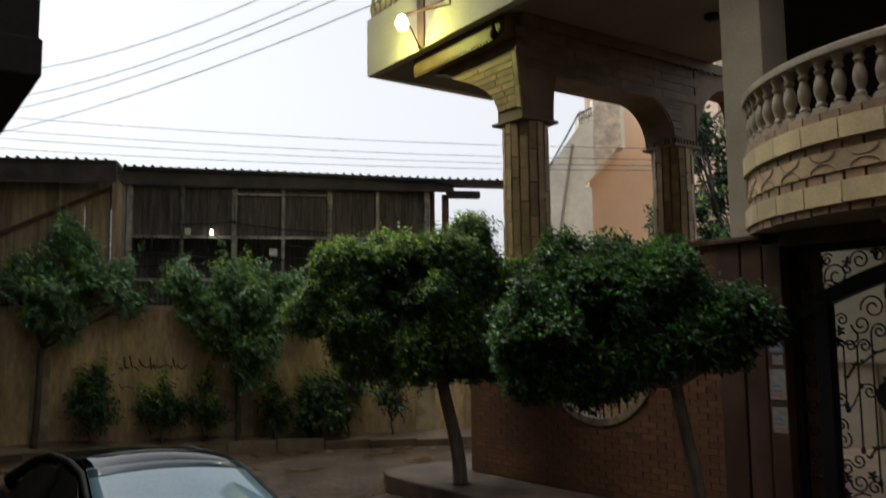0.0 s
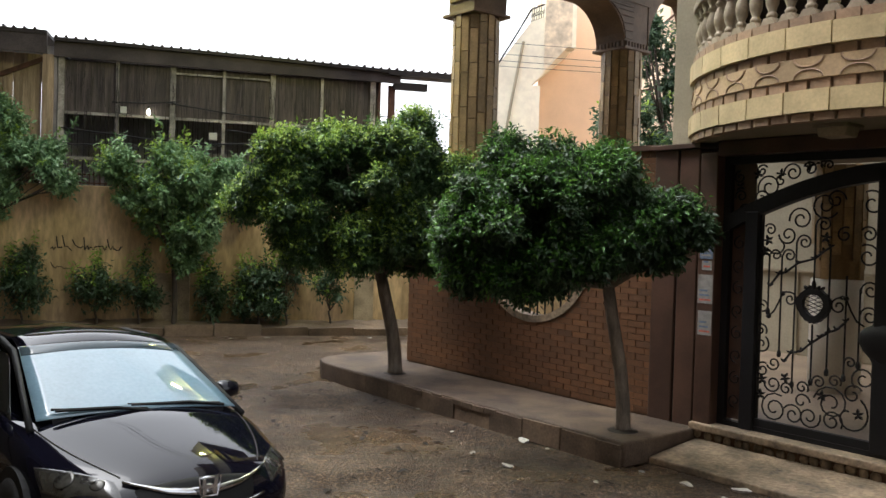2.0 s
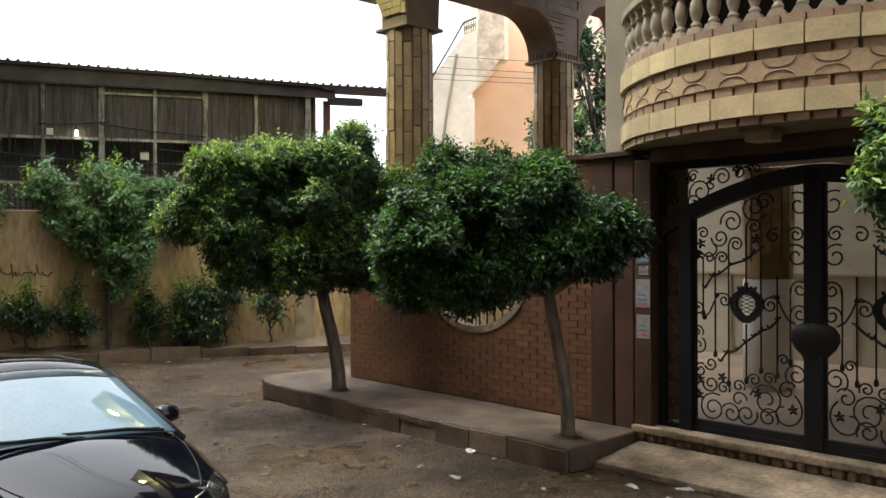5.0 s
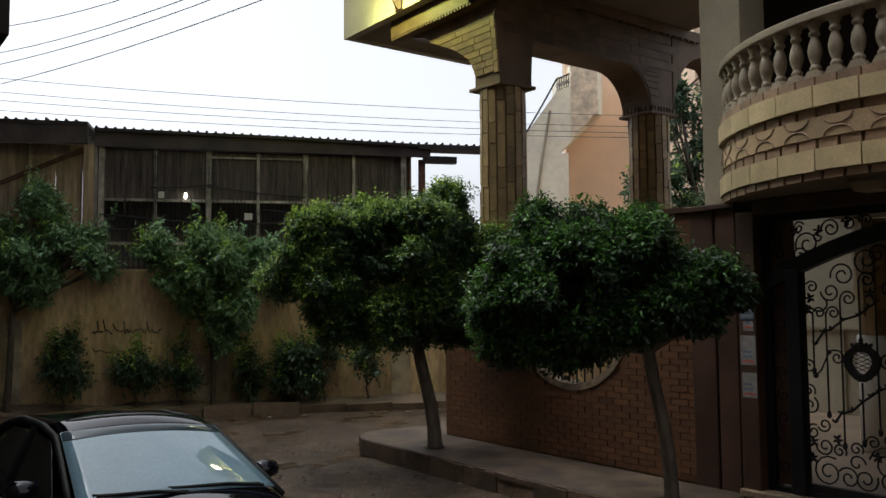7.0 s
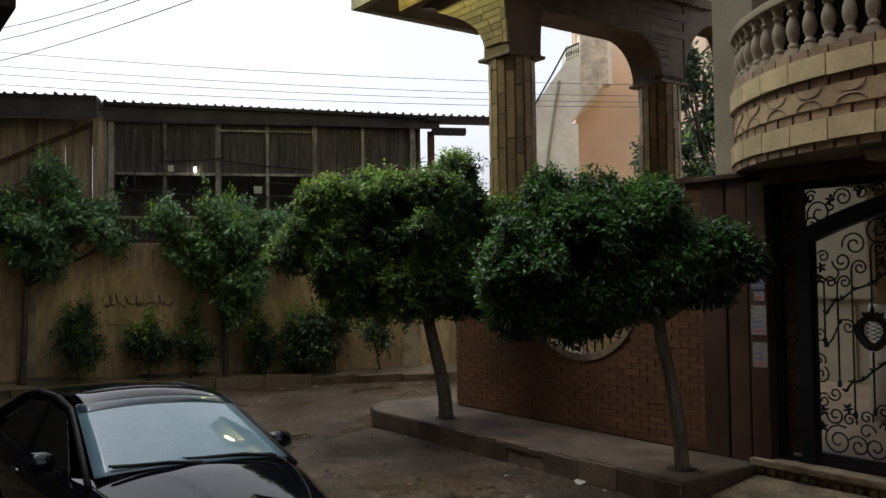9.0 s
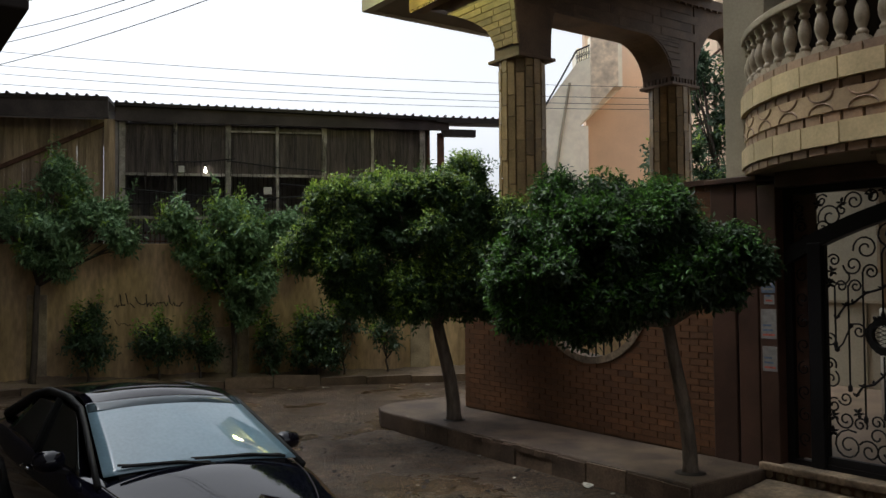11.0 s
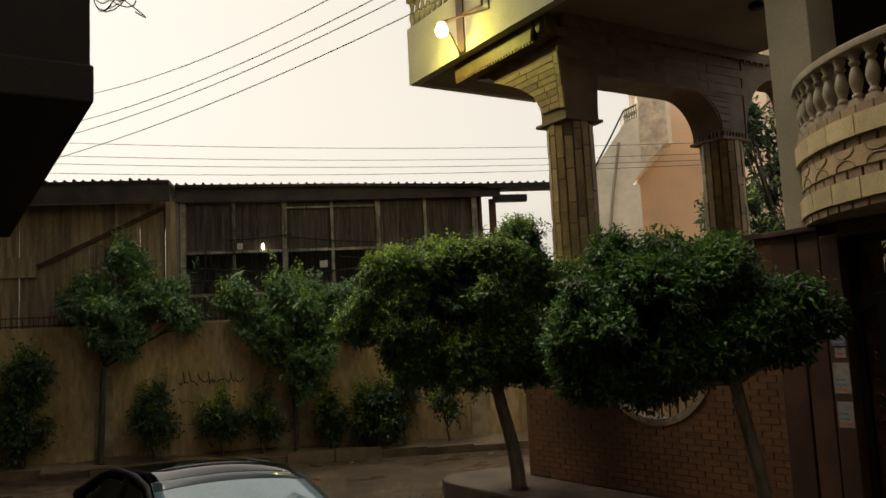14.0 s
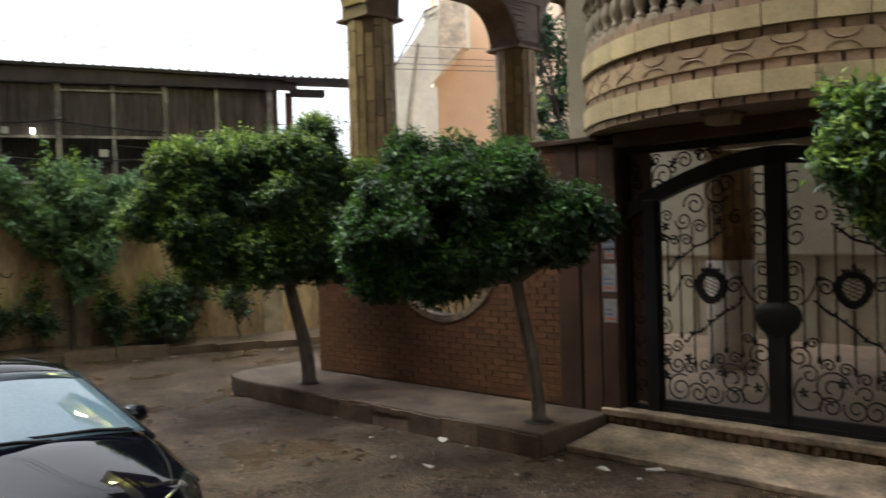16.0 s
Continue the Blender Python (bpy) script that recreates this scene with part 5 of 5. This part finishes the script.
def panel(pts, thick, mat, name, label="", parent=None, n=8, bow=0.0):
    """A bowed four-cornered panel; corners: lower a, lower b, upper b, upper a."""
    a, b, c, d = [Vector(p) for p in pts]
    nor = (b - a).cross(d - a).normalized()
    g2 = Geo()
    for j in range(n + 1):
        for i in range(n + 1):
            u, w = i / n, j / n
            p = (a * (1 - u) + b * u) * (1 - w) + (d * (1 - u) + c * u) * w + nor * bow * (1 - (2 * u - 1) ** 2) * (0.6 + 0.4 * (1 - (2 * w - 1) ** 2))
            g2.v.append(tuple(p))
    m1 = n + 1
    g2.f = [(j * m1 + i, j * m1 + i + 1, (j + 1) * m1 + i + 1, (j + 1) * m1 + i) for j in range(n) for i in range(n)]
    ob = part(name, g2, mat, parent or car, label, smooth=True)
    so = ob.modifiers.new("thick", "SOLIDIFY")
    so.thickness, so.offset = thick, -1
    return ob


bpy.context.view_layer.update()
shape = body.evaluated_get(bpy.context.evaluated_depsgraph_get())


def on_body(p):
    """The nearest place on the bodywork, and its normal."""
    _, q, nor, _ = shape.closest_point_on_mesh(p)
    return q.copy(), nor.copy()


def patch(q, lift, mat, name, label, n):
    """A thin panel that follows the bodywork within four corners."""
    g2 = Geo()
    for j in range(n + 1):
        for i in range(n + 1):
            u, w = i / n, j / n
            p, nor = on_body((q[0] * (1 - u) + q[1] * u) * (1 - w) + (q[3] * (1 - u) + q[2] * u) * w)
            edge = min(u, w, 1 - u, 1 - w) * n
            g2.v.append(tuple(p + nor * (lift if edge >= 1 else -0.004)))
    m1 = n + 1
    g2.f = [(j * m1 + i, j * m1 + i + 1, (j + 1) * m1 + i + 1, (j + 1) * m1 + i) for j in range(n) for i in range(n)]
    return part(name, g2, mat, car, label, smooth=True)


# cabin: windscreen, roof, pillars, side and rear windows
panel([(1.16, -0.72, 0.955), (1.16, 0.72, 0.955), (0.25, 0.605, 1.325), (0.25, -0.605, 1.325)], 0.008, CGLASS, "windscreen", "steep windscreen with the sky's pale reflection in its base colour", bow=0.06, n=14)
panel([(0.375, -0.617, 1.281), (0.375, 0.617, 1.281), (0.252, 0.601, 1.331), (0.252, -0.601, 1.331)], 0.003, TOPBAND, "shade_band", "darker band along the top of the windscreen", bow=0.062, n=14)
panel([(0.262, -0.604, 1.327), (0.262, 0.604, 1.327), (-0.02, 0.585, 1.378), (-0.02, -0.585, 1.378)], 0.02, PAINT, "roof_header", bow=0.062, n=14)
panel([(0.0, -0.588, 1.37), (0.0, 0.588, 1.37), (-1.05, 0.56, 1.325), (-1.05, -0.56, 1.325)], 0.02, PAINT, "roof", bow=0.075, n=14)
panel([(-1.03, -0.56, 1.32), (-1.03, 0.56, 1.32), (-1.8, 0.62, 1.04), (-1.8, -0.62, 1.04)], 0.008, SGLASS, "rear_window", bow=0.05)
for sg in (1, -1):
    pil = Geo()
    pil.tube([(1.2, sg * 0.765, 0.9), (0.9, sg * 0.725, 1.03), (0.55, sg * 0.675, 1.18), (0.25, sg * 0.635, 1.295), (-0.2, sg * 0.61, 1.335), (-0.8, sg * 0.6, 1.325), (-1.15, sg * 0.625, 1.26), (-1.8, sg * 0.71, 1.02)], [0.024, 0.023, 0.023, 0.026, 0.03, 0.036, 0.042, 0.055], 8)
    part("roof_pillar", pil, BLACKP, car, smooth=True)
    w1 = [(0.85, sg * 0.79, 0.9), (-0.3, sg * 0.81, 0.92), (-0.3, sg * 0.64, 1.31), (0.22, sg * 0.655, 1.265)]
    w2 = [(-0.35, sg * 0.81, 0.92), (-1.35, sg * 0.80, 0.955), (-1.02, sg * 0.635, 1.27), (-0.35, sg * 0.64, 1.31)]
    for w in (w1, w2):
        panel(w if sg < 0 else [w[1], w[0], w[3], w[2]], 0.006, SGLASS, "side_window", "dark tinted side window", bow=0.02)
    part("door_pillar", Geo().bar((-0.325, sg * 0.82, 0.92), (-0.325, sg * 0.645, 1.315), 0.05, 0.03), BLACKP, car)
    mir = part("mirror", Geo().lathe([(0.02, -0.1), (0.075, -0.08), (0.09, -0.02), (0.088, 0.04), (0.06, 0.085), (0.01, 0.1)], 12), PAINT, car, "black door mirror", smooth=True,
               at=Matrix.Translation((0.6, sg * 0.93, 0.985)) @ Matrix.Rotation(radians(90), 4, "X") @ Matrix.Diagonal((0.9, 0.85, 1.1, 1)))
    part("mirror_foot", Geo().bar((0.62, sg * 0.8, 0.9), (0.6, sg * 0.9, 0.94), 0.05, 0.03), BLACKP, car)
    part("door_handle", Geo().tube([(-0.17, sg * 0.885, 0.8), (-0.22, sg * 0.905, 0.8), (-0.32, sg * 0.905, 0.8), (-0.37, sg * 0.885, 0.8)], 0.012, 6), CHROME, car, "chrome handle", smooth=True)
    hq = [Vector(p) for p in ((2.12, sg * 0.46, 0.585), (1.66, sg * 0.87, 0.63), (1.5, sg * 0.87, 0.765), (2.0, sg * 0.5, 0.745))]
    hd = patch(hq, 0.007, LENS, "headlight", "clear swept-back headlight", 12)
    for (u, w, r) in ((0.58, 0.5, 0.066), (0.25, 0.48, 0.045)):
        p, nor = on_body((hq[0] * (1 - u) + hq[1] * u) * (1 - w) + (hq[3] * (1 - u) + hq[2] * u) * w)
        m = Matrix.Translation(p + nor * 0.006) @ nor.to_track_quat("Z", "Y").to_matrix().to_4x4()
        part("lamp_cup", Geo().lathe([(r, 0.0), (r * 0.9, 0.005), (r * 0.6, 0.009), (0.0, 0.011)], 16), REFL, hd, "silvery reflector", smooth=True, at=m)
    for x in (1.3, -1.36):
        wh = part("wheel", Geo().lathe([(0.2, -0.1), (0.29, -0.105), (0.315, -0.08), (0.32, 0.0), (0.315, 0.08), (0.29, 0.105), (0.2, 0.1)], 28), TYRE, car, "black tyre", smooth=True, at=pose(x, sg * 0.80, 0.32, 90, 0, 0))
        part("rim", Geo().lathe([(0.2, -0.095), (0.19, -0.05), (0.06, -0.075), (0.0, -0.08)] if sg > 0 else [(0.2, 0.095), (0.19, 0.05), (0.06, 0.075), (0.0, 0.08)], 20), RIM, wh, "dusty alloy rim", smooth=True)
        part("wheel_arch", Geo().lathe([(0.37, -0.02), (0.37, 0.02), (0.0, 0.02)], 28), BLACKP, car, at=pose(x, sg * 0.866, 0.33, 90, 0, 0))
    line = []
    for k in range(13):
        u = k / 12
        p, nor = on_body(Vector((1.16 + 0.82 * u, sg * (0.75 - 0.1 * u - 0.18 * u * u), 0.95 - 0.2 * u)))
        line.append(p + nor * 0.001)
    part("bonnet_seam", Geo().tube(line, 0.005, 5), GROOVE, car)
# grille, bumper, badge, wipers
patch([Vector(p) for p in ((2.15, -0.4, 0.53), (2.15, 0.4, 0.53), (2.05, 0.44, 0.665), (2.05, -0.44, 0.665))], 0.008, BLACKP, "grille", "black mesh grille", 14)
bar = Geo()
for k in range(25):
    y = -0.48 + k * 0.96 / 24
    h = 0.056 - 0.04 * abs(y) / 0.48
    for dz, lift in ((h, 0.008), (h * 0.5, 0.026), (-h * 0.5, 0.028), (-h, 0.008)):
        p, nor = on_body(Vector((2.25 - 0.9 * y * y, y, 0.69 + 0.24 * y * y + dz)))
        bar.v.append(tuple(p + nor * lift))
bar.f = [(k * 4 + i, k * 4 + (i + 1) % 4, k * 4 + 4 + (i + 1) % 4, k * 4 + 4 + i) for k in range(24) for i in range(4)] + [(3, 2, 1, 0), (96, 97, 98, 99)]
part("grille_bar", bar, CHROME, car, "broad chrome grille bar", smooth=True)
line = []
for k in range(17):
    y = -0.42 + k * 0.84 / 16
    p, nor = on_body(Vector((2.3 - 0.6 * y * y, y, 0.54 + 0.3 * y * y)))
    line.append(p + nor * 0.01)
part("lower_bar", Geo().tube(line, 0.01, 6), CHROME, car, "thin chrome lower grille edge", smooth=True)
badge = Geo()
badge.tube([(2.225, -0.055, 0.63), (2.22, -0.072, 0.745), (2.22, 0.072, 0.745), (2.225, 0.055, 0.63), (2.225, -0.055, 0.63)], 0.009, 6)
part("badge", badge, CHROME, car, "chrome rounded square emblem", smooth=True)
part("badge_bars", Geo().prism([(-0.045, 0.64), (-0.022, 0.64), (-0.018, 0.675), (0.018, 0.675), (0.022, 0.64), (0.045, 0.64), (0.052, 0.735), (0.03, 0.735), (0.024, 0.7), (-0.024, 0.7), (-0.03, 0.735), (-0.052, 0.735)], 2.2, 2.228, "x"), CHROME, car)
part("air_intake", Geo().box(2.1, 2.2, -0.4, 0.4, 0.28, 0.4), BLACKP, car, bevel=0.02)
part("plate", Geo().box(2.195, 2.21, -0.26, 0.26, 0.41, 0.52), WHITEBOX, car, "plain pale plate")
part("cowl", Geo().prism([(1.0, 0.93), (1.17, 0.93), (1.17, 0.95), (1.1, 0.965)], -0.62, 0.62, "y"), BLACKP, car)
for y0, y1, dx in ((0.62, -0.08, 0.0), (0.05, -0.6, 0.02)):
    wp = part("wiper", Geo().tube([(1.17 + dx, y0, 0.975), (1.16 + dx, y0 * 0.6 + y1 * 0.4, 1.01), (1.13 + dx, y1, 1.01)], 0.012, 5), BLACKP, car, "black wiper arm")
    part("blade", Geo().bar((1.16 + dx, y0 - 0.03, 0.99), (1.11 + dx, y1 - 0.02, 1.015), 0.022, 0.014), BLACKP, wp)

# ---- lamp on the house front ----
lamp = thing("wall_lamp", HOUSE, "glowing yellowish bulb on a pipe bracket at the parapet", "lamp")
part("bulb", Geo().lathe([(0.0, -0.12), (0.08, -0.09), (0.11, 0.0), (0.08, 0.08), (0.05, 0.13)], 14, (-0.5, -0.9, 7.42)), BULB, lamp, "glowing bulb", smooth=True)
part("bracket", Geo().tube([(-0.5, -0.9, 7.55), (-0.45, -0.8, 7.6), (0.1, -0.55, 7.58), (0.3, -0.5, 7.56), (0.3, -0.5, 7.9)], 0.02, 6), RUST, lamp, "thin pipe bracket")
part("cable", Geo().tube([(-0.5, -0.9, 7.52), (-0.42, -0.78, 7.35), (-0.5, -0.6, 7.15), (-0.55, -0.52, 7.1)], 0.012, 5), RUST, lamp, "loose cable")
pl = bpy.data.lights.new("bulb_light", "POINT")
pl.energy, pl.color, pl.shadow_soft_size = 150, (0.95, 1.0, 0.24), 0.05
plo = new("bulb_light", pl)
plo.matrix_basis = HOUSE @ Matrix.Translation((-0.5, -1.05, 7.35))
part("arm", Geo().tube([(-0.62, -0.75, 7.62), (0.25, -0.6, 7.62), (0.25, -0.6, 8.4)], 0.022, 6), RUST, lamp, "bent pipe arm")
l2 = thing("hanging_socket", HOUSE, "dark bulb socket hanging from the cornice corner", "lamp")
part("socket", Geo().lathe([(0.0, -0.12), (0.05, -0.1), (0.06, 0.0), (0.03, 0.06), (0.02, 0.2)], 10, (1.2, -0.36, 6.85)), BLACKP, l2, smooth=True)

# ---- neighbouring buildings ----
LB = pose(-3.5, 7.1, 0, 0, 0, 125.2)      # x away along the street, y off the street
nb = thing("neighbour_building", LB, "dark building with an overhanging upper floor", "building", kind="structure")
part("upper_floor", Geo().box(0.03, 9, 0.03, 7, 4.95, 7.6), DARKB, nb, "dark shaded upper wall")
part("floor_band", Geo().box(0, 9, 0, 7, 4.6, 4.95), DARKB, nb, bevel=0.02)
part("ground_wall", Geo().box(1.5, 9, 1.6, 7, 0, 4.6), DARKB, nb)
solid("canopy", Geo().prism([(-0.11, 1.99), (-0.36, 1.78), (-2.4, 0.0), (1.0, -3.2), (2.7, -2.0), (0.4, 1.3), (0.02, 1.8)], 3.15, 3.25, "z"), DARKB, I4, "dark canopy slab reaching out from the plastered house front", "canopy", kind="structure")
coil = thing("cable_coil", pose(-3.36, 7.03, 5.55), "tangled black cable ends at the corner of the dark building", "cable")
for k in range(9):
    c0 = Vector((0.05 * (k % 3), 0.02 * k, 0.03 * (k % 4)))
    loop = [c0 + Vector(((0.1 + 0.012 * k) * math.cos(a + k), 0.03 * math.sin(2 * a), (0.06 + 0.012 * k) * math.sin(a))) for a in [q * 0.5 for q in range(12)]]
    part("cable_loop", Geo().tube(loop, 0.006, 4), WIRE, coil)
# out of view; its height is chosen to hold skylight off the villa front
ownb = thing("unseen_own_building", HOUSE, "unseen tall house front across the street, added to block skylight", "building", kind="structure")
part("wall", Geo().box(3.3, 30, -13, -8.95, 0, 17), FACADE, ownb)
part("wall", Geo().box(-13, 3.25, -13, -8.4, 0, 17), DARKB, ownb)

bgb = thing("staircase_house", pose(0, 30, 0), "peach plastered house with a weathered outside stair", "house", kind="structure")
part("stair_wall", Geo().prism([(3.2, 0), (3.2, 7.5), (3.74, 8.39), (4.87, 9.93), (5.36, 10.13), (5.36, 10.9), (6.33, 10.7), (6.33, 9.04), (6.19, 9.06), (4.96, 7.68), (4.96, 0)], 0.0, 0.5, "y"), BGWHITE, bgb, "weathered white stair wall with a sloping top")
part("stair_tower", Geo().prism([(5.36, 8.15), (5.36, 10.9), (6.33, 10.9), (6.33, 9.06), (6.19, 9.06)], -0.12, 0.0, "y"), CONCB, bgb, "mottled beige stair tower face")
part("corner_strip", Geo().box(6.33, 6.48, -0.12, 0.5, 9.04, 10.9), BGWHITE, bgb)
part("corner_strip", Geo().box(4.96, 5.25, 0.0, 1.6, 0.0, 7.66), BGWHITE, bgb)
part("wall", Geo().box(5.45, 9.5, 1.6, 2.2, 0, 13.5), PEACH, bgb, "peach plastered wall")
part("stair_soffit", Geo().prism([(4.96, 7.68), (6.48, 9.05), (6.45, 10.6), (4.96, 10.6)], 0.5, 1.6, "y"), BGWHITE, bgb)
rl = Geo()
for k in range(6):
    x = 4.9 + k * 0.085
    z0 = 9.95 + k * 0.035
    rl.bar((x, 0.1, z0), (x, 0.1, z0 + 0.42), 0.025)
    rl.tube([(x + 0.04 * math.cos(a), 0.1, z0 + 0.21 + 0.07 * math.sin(a)) for a in [q * 0.7 for q in range(10)]], 0.01, 4)
rl.bar((4.86, 0.1, 9.93), (5.36, 0.1, 10.13), 0.05)
rl.bar((4.86, 0.1, 10.38), (5.36, 0.1, 10.6), 0.05)
part("stair_rail", rl, IRON, bgb, "dark ornamental rail on the stair landing")
part("sloping_cable", Geo().tube([(3.3, -0.05, 7.6), (3.74, -0.05, 8.42), (4.3, -0.05, 9.36), (4.86, -0.05, 10.36)], 0.035, 5), IRON, bgb, "dark edge strip on the sloping stair wall")
part("drain_pipe", Geo().tube([(4.6, -0.05, 9.2), (4.25, -0.05, 7.2), (4.0, -0.05, 5.5), (3.75, -0.05, 0)], 0.05, 6), PLASTER, bgb)
bb2 = thing("far_house", pose(0, 26, 0), "peach house front with a lattice frame seen behind the tree", "house", kind="structure")
part("wall", Geo().box(8.6, 15, 0, 6, 0, 12), PEACH, bb2)
fz = Geo()
for z in (6.3, 7.3):
    fz.bar((6.6, -3, z), (7.6, -3, z + 0.25), 0.08)
fz.bar((7.53, -3, 4.5), (7.53, -3, 7.7), 0.08)
fz.bar((7.0, -3, 7.9), (7.7, -3, 8.5), 0.06)
part("lattice", fz, RUST, bb2, "brown lattice bars")
fr2 = thing("far_rooftops", pose(0, 60, 0), "distant hazy rooftops with a red tiled gable", "building", kind="structure")
part("block", Geo().box(-5, 2.2, 0, 8, 0, 7.2), BGWHITE, fr2)
part("gable", Geo().prism([(-1.2, 7.2), (2.4, 7.2), (1.4, 9.2), (0.2, 8.2)], 0.5, 4, "y"), REDROOF, fr2, "red tiled gable")
part("mast", Geo().bar((1.2, 0, 7.2), (1.2, 0, 10.6), 0.06), IRON, fr2)
part("railing", Geo().bar((-1.5, 0, 10.4), (1.8, 0, 10.4), 0.05), IRON, fr2)

# ---- overhead wires ----
eye = Vector((0, 0, 2.3))
for k, (d0, d1, r0, r1) in enumerate((((-0.45, 0.893, 0.243), (0.072, 0.997, 0.230), 26, 25), ((-0.462, 0.887, 0.228), (0.072, 0.997, 0.216), 26, 25), ((-0.466, 0.885, 0.219), (0.072, 0.997, 0.208), 26, 25), ((-0.476, 0.88, 0.208), (0.072, 0.997, 0.201), 26, 25),
                                     ((-0.429, 0.903, 0.306), (-0.224, 0.975, 0.408), 20, 14.5), ((-0.429, 0.903, 0.279), (-0.165, 0.986, 0.411), 20, 13.5), ((-0.441, 0.898, 0.262), (-0.145, 0.989, 0.407), 20, 13), ((-0.457, 0.889, 0.233), (-0.107, 0.994, 0.399), 20, 12.5))):
    p, q = eye + Vector(d0) * r0, eye + Vector(d1) * r1
    pts = []
    for i in range(25):
        u = -0.6 + i * 2.6 / 24
        w = p + (q - p) * u
        w.z += 0.35 * (u - 0.5) ** 2 - 0.0875 if k < 4 else 0.5 * (u - 0.5) ** 2 - 0.125
        pts.append(w)
    solid("cable", Geo().tube(pts, 0.008 if k < 4 else 0.009, 5), WIRE, I4, "thin black overhead wire against the sky", "cable", "overhead wires")

# ---- litter and stones on the street ----
r5 = np.random.default_rng(5)
for (x, y, s) in ((1.56, 9.28, 0.14), (1.24, 8.23, 0.11), (0.94, 8.73, 0.06), (2.4, 8.35, 0.09), (2.85, 7.69, 0.1), (1.77, 8.94, 0.05), (0.44, 10.89, 0.05), (3.3, 7.5, 0.12), (2.0, 7.75, 0.06), (0.79, 9.67, 0.04), (-0.34, 18.0, 0.1), (-3.19, 17.5, 0.09), (-2.47, 17.7, 0.1), (2.55, 8.1, 0.05), (3.05, 7.3, 0.05), (-4.5, 16.9, 0.1)):
    g = Geo()
    n = 7
    rim = [(s * r5.uniform(0.6, 1.0) * math.cos(k * math.tau / n), s * 0.6 * r5.uniform(0.6, 1.0) * math.sin(k * math.tau / n), r5.uniform(0.004, 0.03) * s / 0.12) for k in range(n)]
    g.raw([(0, 0, 0.022 * s / 0.12)] + rim + [(p[0] * 0.9, p[1] * 0.9, 0.001) for p in rim], [(0, 1 + k, 1 + (k + 1) % n) for k in range(n)] + [(1 + k, 1 + n + k, 1 + n + (k + 1) % n, 1 + (k + 1) % n) for k in range(n)])
    solid("litter", g, TRASH, pose(x, y, 0.002, 0, 0, r5.uniform(0, 360)), "crumpled pale scrap of litter on the wet street", "litter", "scraps of litter")
g = Geo()
for k in range(5000):
    x, y = r5.uniform(-6, 5), 4.5 + 12.5 * r5.uniform(0, 1) ** 1.4
    s = r5.uniform(0.004, 0.016) * (1.6 if r5.random() < 0.1 else 1)
    if (HOUSE.inverted() @ Vector((x, y, 0))).y > -1.4 and (HOUSE.inverted() @ Vector((x, y, 0))).x > -1.2:
        continue
    v = [(x + s * r5.uniform(0.6, 1.3) * math.cos(a), y + s * r5.uniform(0.6, 1.3) * math.sin(a), 0.0) for a in (0, 1.5, 3.1, 4.6)]
    g.raw(v + [(x + s * 0.2, y, s * 0.8)], [(0, 1, 4), (1, 2, 4), (2, 3, 4), (3, 0, 4)])
solid("pebbles", g, PEBBLE, I4, "scattered pebbles and dirt crumbs on the wet street", "pebbles", kind="stuff")

g = Geo()
for k in range(600):
    x, y = r5.uniform(-4, 5), r5.uniform(5, 15)
    h = HOUSE.inverted() @ Vector((x, y, 0))
    if h.y > -1.36 and h.x > -1.1 or h.y < -4.5 and r5.random() < 0.6:
        continue
    s, a = r5.uniform(0.018, 0.075), r5.uniform(0, 6.28)
    c, n = math.cos(a), math.sin(a)
    g.raw([(x + s * (c * u - n * w * 0.45), y + s * (n * u + c * w * 0.45), 0.004 + q * s) for u, w, q in ((-1, -0.6, 0), (0.2, -1, 0.3), (1, 0.1, 0.05), (0.1, 0.9, 0.35), (-0.8, 0.7, 0.1))], [(0, 1, 2, 3, 4)])
solid("leaf_debris", g, DEBRIS, I4, "dark wet leaf scraps and dirt on the street", "debris", kind="stuff")

for (x, y) in ((0.14, 12.1), (2.53, 8.75)):
    pit = Geo().lathe([(0.0, 0.0), (0.17, 0.0), (0.15, 0.01), (0.08, 0.02), (0.0, 0.02)], 12)
    solid("tree_pit", pit, DEBRIS, pose(x, y, 0.257), "dark wet soil ring round a tree trunk", "soil", kind="structure")

# ---- bricks of the garden wall ----
BW, BH = 0.25, 0.0765
bm1 = Geo().box(-BW / 2 + 0.005, BW / 2 - 0.004, -0.003, 0.02, 0.004, BH - 0.004).mesh("brick", BRICK)
rest = Geo()
count = 0
for j in range(40):
    z = 0.26 + j * BH
    if j % 2:
        rest.box(0.0, BW / 2 - 0.004, -0.003, 0.02, z + 0.004, z + BH - 0.004)
    for i in range(20):
        x = (i + 0.5 + 0.5 * (j % 2)) * BW
        x0, x1 = x - BW / 2, min(x + BW / 2, 4.74)
        if x0 > 4.7 or math.hypot(x - CX, z + BH / 2 - CZ) < CR + 0.04:
            continue
        if x > 2.0 and z < 1.75 and count < 300 and x1 - x0 > 0.24:
            part("brick", bm1, parent=garden_wall, at=pose(x, rng.normal(0, 0.002), z))
            count += 1
        else:
            dy = rng.normal(0, 0.002)
            rest.box(x0 + 0.004, x1 - 0.004, dy - 0.003, dy + 0.02, z + 0.004, z + BH - 0.004)
part("brick_courses", rest, BRICKS, garden_wall, kind="stuff")
